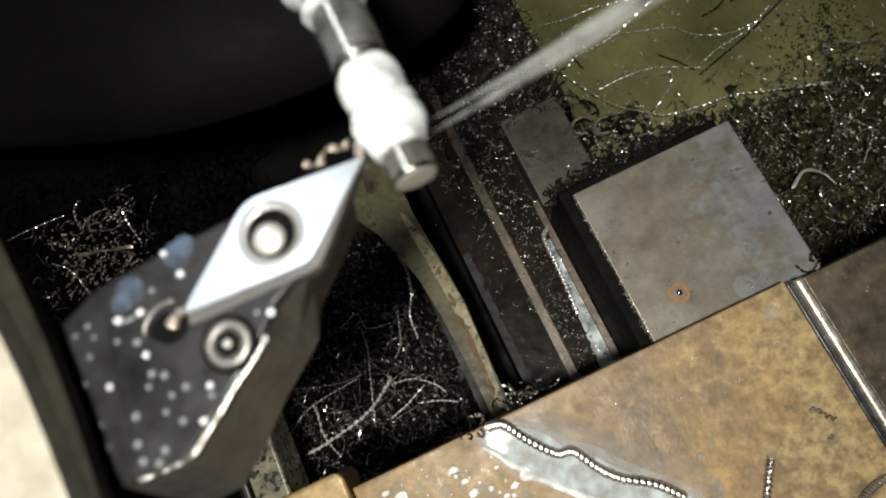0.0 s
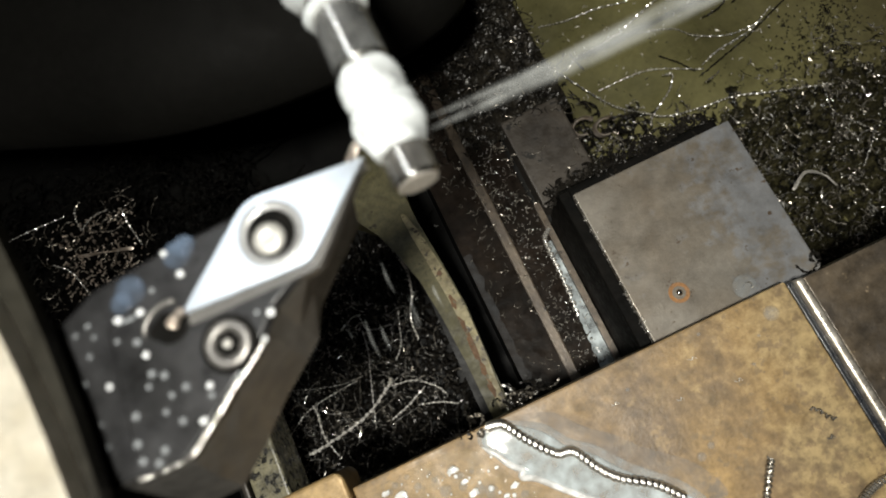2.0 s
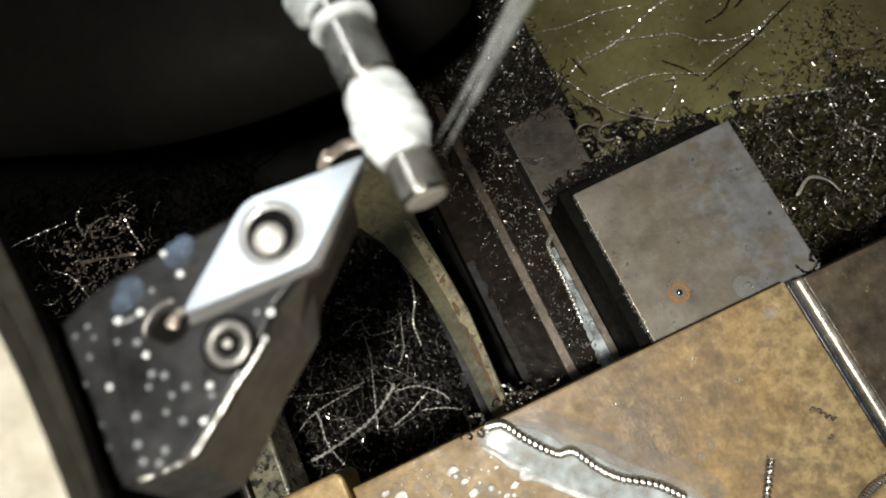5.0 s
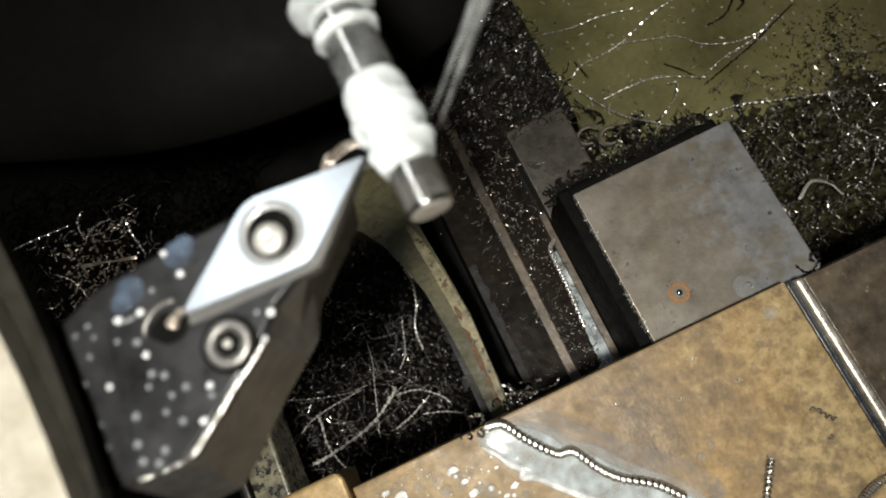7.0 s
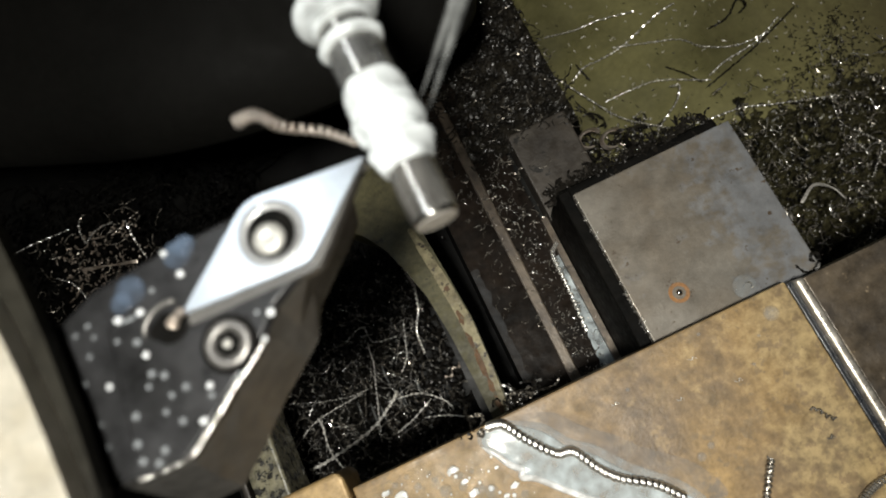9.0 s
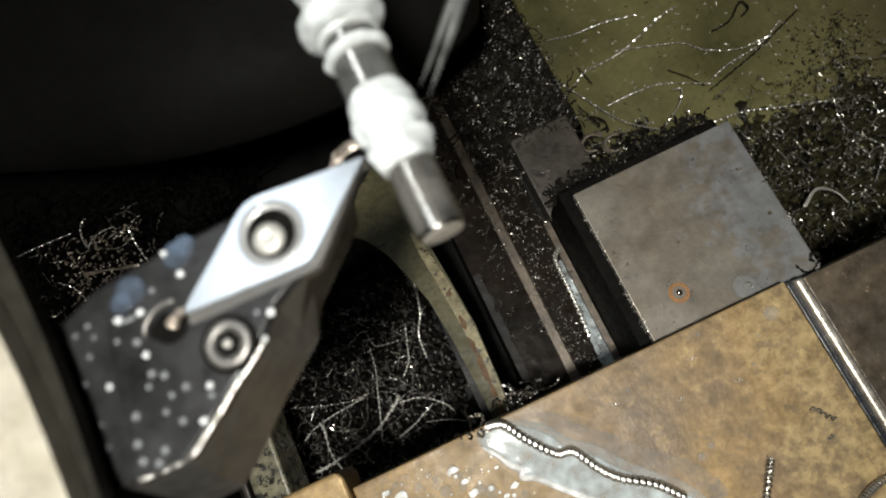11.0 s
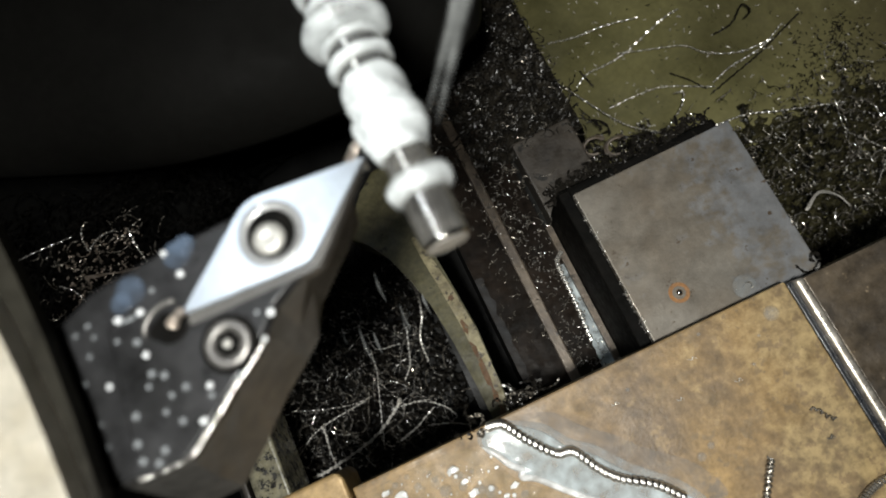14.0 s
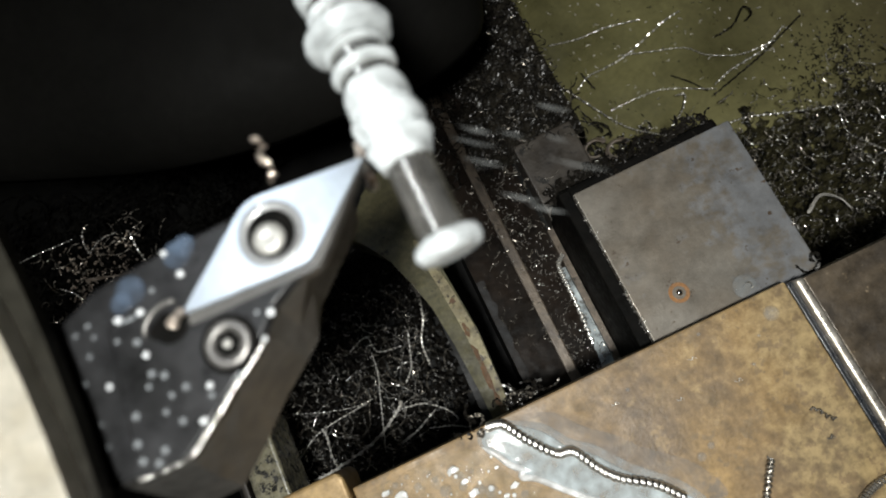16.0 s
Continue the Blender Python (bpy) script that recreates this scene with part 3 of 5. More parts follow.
def long_chips():
    bright = [
        ([(72.9, 94.5, -177), (83.6, 75, -177), (95.9, 52.3, -177), (106.2, 42, -176), (113.7, 36.6, -176), (127.8, 33.6, -176), (142.6, 32.1, -177), (155.5, 27.3, -177), (181.4, 18.8, -178)], 130, 0.42, "long bright twisted swarf strand arched over the heap"),
        ([(106, 36, -178), (108.3, 39.2, -177), (114.8, 43.3, -176), (120.1, 46.6, -175), (124.7, 52.4, -176), (121.7, 54.5, -178)], 50, 0.45, "short bright hooked swarf strand"),
        ([(178, 21.7, -179), (175, 9.1, -179), (178.9, 0.9, -178), (182.9, -6.4, -178), (176, -13.5, -178), (172.4, -17.1, -179)], 80, 0.4, "bright twisted swarf strand trailing over the heap"),
        ([(86.8, 102.3, -182), (99.4, 99.3, -182), (113, 98.3, -182), (128.1, 94.8, -182)], 60, 0.4, "beaded bright strand lying on the olive sheet"),
        ([(88, 77.1, -182), (95.5, 80.9, -182), (103.9, 81, -182), (115.8, 82.4, -182), (136, 88.9, -182), (145.2, 90.3, -182)], 60, 0.5, "beaded bright strand lying on the olive sheet"),
        ([(110.8, 83.6, -182), (127.2, 77.9, -182), (138.5, 73.3, -182), (145.3, 65.9, -182), (158.1, 59.6, -182), (173.9, 58.7, -182)], 50, 0.35, "beaded bright strand lying on the olive sheet"),
        ([(96, 62, -182), (110, 62, -182), (122, 60, -182), (140, 50, -181)], 50, 0.4, "beaded bright strand lying on the olive sheet"),
        ([(140, 52, -181), (150, 55, -181), (166, 57, -181), (180, 63, -181)], 40, 0.4, "beaded bright strand lying on the olive sheet"),
        ([(-39, -10.5, -191), (-41.4, -13.3, -190), (-54.6, -20.5, -190), (-75.2, -24.4, -191), (-86.2, -24.8, -193)], 90, 0.85, "long pale swarf strand on the dark heap"),
        ([(-24.1, 15.4, -190), (-27, 6, -189), (-29.2, -0.1, -189), (-34.1, -5.1, -190)], 40, 0.4, "pale bent swarf strand on the dark heap"),
        ([(-82.7, 3.6, -188), (-71.1, -1, -187), (-58.1, -4.7, -187), (-49, -5.1, -188)], 50, 0.35, "dull straight swarf strand on the dark heap"),
        ([(-42.7, 13.5, -193), (-43.8, 3.5, -192), (-46.1, -3.6, -192), (-49.6, -14.6, -192), (-53.9, -26.9, -194)], 60, 0.35, "pale bent swarf strand on the dark heap"),
        ([(-75.1, -6.7, -193), (-74.2, -10.5, -192), (-74.9, -21.1, -192), (-72.7, -30.8, -194)], 40, 0.5, "pale bent swarf strand on the dark heap"),
        ([(-33.1, -25.6, -193), (-23.7, -28.7, -191), (-17.3, -32.4, -192)], 30, 0.4, "pale bent swarf strand on the dark heap"),
        ([(-46.5, -26.7, -193), (-41.7, -25.4, -192), (-37.3, -24.3, -191), (-27.3, -19.8, -193)], 40, 0.5, "pale bent swarf strand on the dark heap"),
        ([(-89.6, -14.3, -195), (-76.1, -7.7, -193), (-53.5, -5.1, -194)], 40, 0.35, "pale bent swarf strand on the dark heap"),
        ([(-51.9, 18.4, -196), (-42.5, 20.8, -194), (-40.4, 12.9, -194), (-30.3, 10.8, -196)], 40, 0.35, "pale bent swarf strand on the dark heap"),
        ([(-40.6, -13.6, -193), (-30.9, -15.6, -192), (-23.1, -21.8, -192), (-20.2, -27, -193)], 40, 0.45, "pale bent swarf strand on the dark heap"),
        ([(-161.3, 99, -148), (-143.9, 98.9, -146), (-126.3, 99.2, -148)], 40, 0.3, "long dull swarf strand beside the headstock"),
        ([(-121.7, 102.1, -149), (-121.9, 95.7, -147), (-121.6, 90.4, -148)], 20, 0.4, "short bright swarf strand beside the headstock"),
        ([(-121.6, 90.4, -148), (-115.8, 93.2, -147), (-109.1, 94.5, -149)], 20, 0.35, "short bright swarf strand beside the headstock"),
        ([(-137.5, 83, -149), (-130, 75.6, -147), (-126.5, 63.7, -149)], 20, 0.4, "beaded bright swarf strand beside the headstock"),
        ([(-103.8, 91.9, -148), (-102, 82.5, -146), (-100.6, 73.7, -148)], 20, 0.5, "straight beaded swarf strand beside the headstock")]
    for pts, n, w, label in bright:
        long = sum((Vector(p) - Vector(q)).length for p, q in zip(pts, pts[1:]))
        long_chip(pts, int(long / 0.6), w * 1.2, PALE if "pale" in label else STRAND, label, twist=1.05)
    dark = [
        ([(136.6, 48, -182), (162.9, 54.9, -182), (177.4, 60, -182), (189, 64.2, -182)], 70, 0.65, "dark oily strand lying across the olive sheet"),
        ([(151.7, 72, -182), (161, 72.9, -181), (168.6, 78.2, -180), (170.3, 74.1, -180), (166.4, 72.2, -181)], 50, 0.7, "dark curled swarf piece on the olive sheet"),
        ([(126.5, 64.9, -182), (132.5, 58, -182), (136.7, 51, -182)], 30, 0.5, "dark bent swarf piece on the olive sheet"),
        ([(93, 84, -182), (95, 74, -182)], 20, 0.7, "short dark swarf piece on the olive sheet")]
    for pts, n, w, label in dark:
        long_chip(pts, n, w, CHIP_BLACK, label)
    long_chip([(139, -14, -172), (146, -10, -170), (152, -14, -171), (155, -20, -172)], 30, 0.9, CHIP_BRIGHT, "bright curled ribbon of swarf", twist=0.1)
    # helical chips
    long_chip([(41.5, 8, -139), (38.2, 5, -138), (37.6, -2, -138), (37.2, -12, -138.3), (36.2, -24, -138.6)], 420, 0.8, HELIX, "thin helical steel chip lying on the oily ways", 16, 0.85)
    long_chip([(-11.9, 24, -150), (-11.9, 20.9, -160), (-14.4, 12.6, -165), (-18.4, 5, -165), (-19.5, -3.9, -168)], 260, 0.9, COIL, "thin helical chip hanging beside the rib", 20, 0.6)
    long_chip([(-126.9, 81.6, -149), (-115.9, 77.5, -147), (-104.8, 74.3, -149)], 40, 0.9, CHIP_TAN, "flat straw-coloured ribbon of swarf on the heap", twist=0.1)
    for k, (x, y) in enumerate(((76, 44), (84, 40), (93, 37), (70, 52))):
        pts = [(x + 4 * math.cos(w * 0.5), y + 4 * math.sin(w * 0.5) * 0.8, -160 - w * 0.4) for w in range(0, 11)]
        long_chip(pts, 40, 1.5, CHIP_TAN if k < 2 else CHIP_BLACK, "broad brown curled swarf ribbon behind the slide block", twist=0.05)
    # soot-like streaks of fine swarf down the olive sheet

    def streak(r):
        t, k = r.random(), r.choice((0, 1, 2))
        ax, ay, bx, by, w = ((203, 56, 189, 28, 2.5), (209, 48, 187, 6, 3.0), (190, 52, 168, 22, 6))[k]
        return ax + (bx - ax) * t + r.gauss(0, w), ay + (by - ay) * t + r.gauss(0, w)
    nest("swarf_heap", 600, streak, lambda x, y: (-184, -182.6), CHIP_BLACK, "fine black swarf streaked down the olive sheet", 15, size=(0.4, 2.5), wire=(0.15, 0.5), curl=0.5)


long_chips()

# ---- the carriage ----


def slide_block():
    ob = thing("slide_block", (72, -18, -138), "grey ground steel slide block with a rust-ringed pin", "slide block")
    part("block_body", box(46.8, 98.2, -60, 6.6, -137.9, -105, 0.35, 2), GREY_STEEL, ob)
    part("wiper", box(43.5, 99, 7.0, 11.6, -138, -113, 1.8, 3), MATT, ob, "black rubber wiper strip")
    part("side_seal", box(43.0, 46.6, -60, 9, -141, -107, 0.3, 1), MATT, ob, "black strip along the block's side")
    rim = [(59.8 + 3.0 * math.cos(a), -32.7 + 3.0 * math.sin(a)) for a in [i * math.pi / 12 for i in range(24)]]
    part("rust_ring", prism(rim, -105.2, -104.9, 0), RING_RUST, ob, "ring of orange rust")
    hub = [(59.8 + 1.9 * math.cos(a), -32.7 + 1.9 * math.sin(a)) for a in [i * math.pi / 12 for i in range(24)]]
    part("pin_seat", prism(hub, -105.2, -104.84, 0), GREY_STEEL, ob, "grey steel seat")
    part("pin", lathe([(-105.5, 1.0), (-104.5, 0.95), (-104.1, 0.4)], (59.8, -32.7, 0), "z", 16), CHROME, ob, "bright steel pin", True)
    fr = random.Random(5)
    paths = []
    for i in range(170):
        y = fr.uniform(-42, 6)
        paths.append((strand(46.8 + fr.uniform(-0.35, 0.45), y, -105.1 + fr.uniform(-0.5, 0.3), fr.uniform(0.4, 1.5), 6, 0.5, fr), fr.uniform(0.1, 0.3)))
    part("edge_burr", sweep(paths), STRAND, ob, "glinting fringe of fine chips along the edge")
    paths = []
    for i in range(260):
        x = fr.uniform(42, 98)
        paths.append((strand(x, 11.6 + fr.uniform(-1.5, 2.5), -113.2 + fr.uniform(-4, 0.6), fr.uniform(2, 6), 8, 0.9, fr), fr.uniform(0.3, 1.0)))
    part("wiper_swarf", sweep(paths), CHIP_BLACK, ob, "wet black chips caught along the wiper")
    return ob


def cross_slide():
    ob = thing("cross_slide_plate", (20, -90, -112), "brown-stained flat steel cross-slide plate, wet with coolant", "machine slide")
    part("plate", box(-46, 84.4, -230, -42.2, -112, -99, 0.6, 2), BROWN_STEEL, ob)
    part("saddle", box(-40, 80, -230, -62, -137.9, -112.02, 0), BLACK_IRON, ob)
    small = thing("end_block", (-55, -80, -112), "small brown-stained steel block with a worn corner", "machine block")
    part("block_body", prism([(-66, -220), (-46.4, -220), (-46.4, -38.2), (-48, -36.4), (-66, -36.4)], -112, -96, 1.2, 3), END_BROWN, small)
    part("foot", box(-64, -48, -220, -60, -207.9, -112.02, 0), BLACK_IRON, small)
    strip = thing("gib_strip", (86, -90, -112), "polished round-edged steel gib strip", "gib strip")
    part("strip", box(86.1, 88.5, -230, -43, -112, -96.6, 1.1, 4), GIB, strip)
    part("packing", box(84.42, 86.08, -230, -43, -112, -98.6, 0.3), GLOSS_BLACK, strip, "black band along the gib")
    dark = thing("clamp_plate", (120, -90, -112), "dark brown oily steel plate beside the gib strip", "machine plate")
    part("plate", box(88.6, 200, -230, -43.4, -112, -97.2, 0.2, 2), DARK_STEEL, dark)
    part("support", box(95, 195, -230, -62, -183, -112.02, 0), BLACK_IRON, dark)
    return [ob, small, strip, dark]


def caught_swarf():
    """Wet chips pushed along by the plate's edge."""
    rnd = random.Random(31)
    out = []
    for cx, cy, cz, n in ((4, -40.6, -112, 26), (10, -40.6, -112, 16), (-8.5, -42, -99.5, 9), (97, -41.5, -104, 6)):
        for _ in range(n):
            x, y, z = cx + rnd.gauss(0, 2.6), cy + rnd.gauss(0, 0.9), cz + rnd.uniform(-2, 2)
            path = strand(x, y, z, rnd.uniform(3.5, 9), 12, 0.7, rnd)
            out.append(solo("swarf_curl", sweep([(path, rnd.uniform(0.35, 0.7))]), rnd.choice((STRAND, CHIP_BLACK, CHIP_BLACK, CHIP)), path[4], "wet curled chip caught at the plate's edge", "swarf strand", "chips at the plate's edge"))
    return out


def blob(points, z, rise, cell=0.5, mat=MILK, name="coolant_puddle", label="milky coolant puddle on the brown plate", height=None):
    """A shallow pool with a rounded rim inside a closed outline."""
    line = [Vector((x, y, 0)) for x, y in points]
    line = curve([(*p.xy, 0) for p in line + [line[0]]], 90)[:-1]
    cx = sum(p.x for p in line) / len(line)
    cy = sum(p.y for p in line) / len(line)
    bm = bmesh.new()
    rings = []
    for s, h in ((1, 0), (0.985, 0.45), (0.95, 0.8), (0.88, 1), (0.7, 1.0), (0.4, 0.95), (0.12, 0.95)):
        rings.append([bm.verts.new((cx + (p.x - cx) * s, cy + (p.y - cy) * s, z + rise * h * (1 + 0.5 * noise.noise((p.x * s * 0.3, p.y * s * 0.3, 3))))) for p in line])
    n = len(line)
    for a, b in zip(rings, rings[1:]):
        for k in range(n):
            bm.faces.new((a[k], a[(k + 1) % n], b[(k + 1) % n], b[k]))
    bm.faces.new(rings[-1])
    return solo(name, bm, mat, (cx, cy, z), label, "puddle", smooth=True)


def wet_plate():
    out = []
    Z = -99
    pool = [(-8.4, -42.9), (-2.2, -42.8), (8.2, -48.2), (13.1, -54.6), (18.9, -59.5), (24.8, -66.9), (34.8, -76.6), (37.3, -83.8), (22.7, -81.5), (12.6, -72.2), (1.4, -61.9), (-3.6, -57), (-4.9, -52.8), (-9.5, -46.7)]
    fringe = blob([(-7, -42.9), (-0.5, -42.7), (11.5, -46.4), (17.5, -53), (24, -58.5), (30, -65), (40, -74), (43.5, -84), (30, -82), (12.6, -70), (1.4, -60), (-3.6, -55), (-4.9, -51), (-7.5, -46)], Z - 0.03, 0.12, mat=FRINGE, name="coolant_fringe", label="thin cloudy fringe of coolant round the puddle")
    out.append(fringe)
    puddle = blob(pool, Z, 0.3, mat=HALO)
    out.append(puddle)
    middle = blob([(-7, -43.6), (-1.5, -44), (6.8, -49.6), (11.5, -56), (17, -61), (23, -68.4), (32.8, -78), (35, -83), (23, -80.6), (12.6, -71.6), (1.6, -61.5), (-3, -56.6), (-4.4, -52.6), (-8.6, -46.9)], Z + 0.12, 0.45)
    middle.parent, middle.location = puddle, middle.location - puddle.location
    middle.name = "milky_middle"
    del middle["category"]
    # a white bead takes the place of the reflection along the puddle's rim
    rim_line = curve([(-9.3, -46.9, Z + 0.25), (-6.4, -50.3, Z + 0.3), (-4.2, -54.2, Z + 0.35), (-1.8, -56.6, Z + 0.3), (-2.6, -58.4, Z + 0.3), (0.6, -60.2, Z + 0.3), (6, -65.6, Z + 0.35), (12.6, -71.9, Z + 0.3), (21, -79.6, Z + 0.3), (26, -84, Z + 0.3)], 120)
    part("rim_glare", sweep([(rim_line, 0.95)], 0.0, 8, 0.7, 8), WHITE_GLARE, puddle, "white bead painted as the reflection on the puddle's rim", True)
    out.append(blob([(-43.8, -44.7), (-23.6, -44.3), (-11.2, -46.7), (-6.5, -54.4), (-2.6, -60), (6.9, -69), (-2, -80), (-20, -78), (-42, -62)], Z, 0.35, label="thin broken coolant film on the brown plate", mat=THIN))
    spiral = [(-5.6, -43.0, Z + 1.3), (-1.5, -44.1, Z + 1.3), (2.9, -50.6, Z + 1.3), (8.2, -56.7, Z + 1.3), (12.4, -58.1, Z + 1.3), (16.4, -64.6, Z + 1.3), (20.6, -69.1, Z + 1.3), (27.7, -73.9, Z + 1.3), (32.9, -79.6, Z + 1.3)]
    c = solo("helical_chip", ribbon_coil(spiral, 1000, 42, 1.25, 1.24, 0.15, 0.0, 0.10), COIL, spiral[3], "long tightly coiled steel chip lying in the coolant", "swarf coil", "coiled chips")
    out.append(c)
    # added black core puts the coil's inner shade between its turns
    part("oily_hollow", sweep([(curve(spiral, 90), 0.85)], 0.0, 8, 1.0, 2), CHIP_BLACK, c, "black core painted as the shade between the coil's turns", True)
    for pts, n in (([(57.3, -80.2, Z + 1), (54.4, -83.9, Z + 1), (51.0, -88.4, Z + 1), (48, -93, Z + 1)], 15), ([(70.9, -98.3, Z + 1), (74.3, -96.9, Z + 1), (77.5, -96.0, Z + 1), (81.6, -95.8, Z + 1)], 14)):
        out.append(solo("helical_chip", ribbon_coil(pts, n * 14, n * 0.8, 0.95, 0.72, 0.12, 0.0, 0.1), CHIP, pts[1], "short tightly coiled dark steel chip on the plate", "swarf coil", "coiled chips"))
    chain = [(72.6, -73.6, Z + 0.8), (74.2, -75.0, Z + 1.0), (75.2, -77.0, Z + 0.8), (76.8, -78.6, Z + 0.9)]
    out.append(solo("metal_chip", ribbon_coil(chain, 60, 4.5, 0.55, 0.5, 0.15, 0.1, 0.08), CHIP, chain[1], "short knotted steel chip on the brown plate", "metal chip", "loose chips"))
    bits = [(73.4, -82.1), (60, -60), (44, -58), (52, -50), (28, -52)]
    for k, (x, y) in enumerate(bits):
        p = [(x - 0.9, y + 0.4, Z + 0.25), (x, y - 0.2, Z + 0.7), (x + 0.6, y + 0.5, Z + 0.4), (x + 1.1, y - 0.4, Z + 0.2)]
        out.append(solo("metal_chip", sweep([(curve(p, 9), 0.45 if k < 1 else 0.18)], 0.8), CHIP if k < 1 else CHIP_BRIGHT, (x, y, Z), "tiny curled metal chip on the brown plate", "metal chip", "loose chips"))
    rnd = random.Random(21)
    drops = [(76.9, -48.2, 2.2), (42, -73, 1.3), (45.5, -71.5, 1.0), (-19.1, -49, 1.5), (-17.6, -51.3, 1.1), (-24.4, -49.5, 0.9), (-14.4, -51.6, 0.8), (-7.6, -49.1, 1.0), (-25, -47.3, 0.7), (-11.7, -58.3, 2.0),
             (-4.1, -54.7, 1.0), (-29.3, -49.2, 1.2), (-34.8, -46.4, 1.0), (-14.4, -56.8, 1.6), (-22.8, -53.4, 1.8), (-31.1, -45.7, 0.8), (-3.9, -62.6, 1.2), (-18.1, -54.2, 1.3), (-36.9, -47.4, 1.1), (-9, -62, 1.4), (33, -50, 0.6), (57, -45, 0.6), (66, -58, 0.5), (71, -52, 0.5)]
    # small white domes paint the highlights of drops
    for x, y, r in ((-17.5, -49.6, 0.5), (-18.8, -51, 0.7), (-20.2, -50, 0.45), (-15.6, -52.8, 0.5), (-22.5, -50.4, 0.4), (-13.6, -55, 0.55), (-11.4, -57.6, 0.9), (-9.8, -59.4, 0.6), (-10.2, -53.4, 0.5),
                    (-25.8, -47.8, 0.45), (-33, -46.8, 0.5), (-8, -50.4, 0.6), (-7, -49, 0.4), (-30, -50.2, 0.5), (-6.6, -61.6, 0.7), (-21.8, -54.6, 0.5), (-27.6, -52.2, 0.4)):
        out.append(solo("foam_fleck", dome(x, y, Z + 0.3, r * rnd.uniform(0.5, 1.0), 0.35), WHITE_GLARE, (x, y, Z), "small white fleck painted as a drop's highlight", "foam", "foam flecks", smooth=True))
    # white patches paint the glare on the wet film
    for x, y, r in ((-37.9, -47.2, 1.6), (-34.3, -49.8, 2.6), (-18.8, -49.3, 2.0), (-17.0, -53.2, 1.3), (-16.2, -56.8, 1.9), (-7.8, -53.4, 0.8), (-5.4, -59.4, 1.6), (-8.4, -61.0, 1.2)):
        ring = [(x + r * rnd.uniform(0.62, 1.0) * math.cos(a), y + r * rnd.uniform(0.35, 0.62) * math.sin(a)) for a in [k * math.pi / 5 for k in range(10)]]
        out.append(blob(ring, Z + 0.2, 0.35, mat=WHITE_GLARE, name="foam_patch", label="ragged white patch painted as glare on the wet plate"))
    for x, y, r in drops:
        out.append(solo("coolant_drop", dome(x, y, Z, r, 0.6 * r, 20), CLEAR_DROP, (x, y, Z), "clear coolant drop on the brown plate", "drop", "drops on the plate", smooth=True))
    out.append(solo("coolant_drop", joined([dome(76.9, -39.0, -105, 3.6, 1.0, 24)]), CLEAR_DROP, (76.9, -39.6, -105), "flat coolant drop on the grey slide block", "drop", smooth=True))
    p = [(76, -39, -104.6), (77.4, -38.2, -104), (78.4, -38.9, -103.9), (78.2, -40.2, -104.3)]
    out.append(solo("metal_chip", sweep([(curve(p, 12), 0.28)], 0.6), CHIP, (77, -39, -105), "tiny dark chip in a coolant drop", "metal chip", "loose chips"))
    return out


THIN = watery("thin_coolant_film", (0.55, 0.43, 0.24), 0.8, 0.04, 0.8)
HALO = watery("thin_milky_halo", (0.5, 0.53, 0.53), 0.62, 0.06)
FRINGE = watery("cloudy_fringe", (0.36, 0.36, 0.36), 0.78, 0.1)
CLEAR_DROP = watery("clear_coolant_drop", (0.4, 0.46, 0.5), 0.8, 0.03)


def rounded(corners, radius, steps=6):
    out = []
    n = len(corners)
    for i in range(n):
        a, b, c = (Vector(corners[(i + k) % n]) for k in (-1, 0, 1))
        r = radius if isinstance(radius, (int, float)) else radius[i]
        p, q = b + (a - b).normalized() * r, b + (c - b).normalized() * r
        for k in range(steps + 1):
            t = k / steps
            v = p * (1 - t) ** 2 + b * 2 * t * (1 - t) + q * t * t
            out.append((v.x, v.y))
    return out


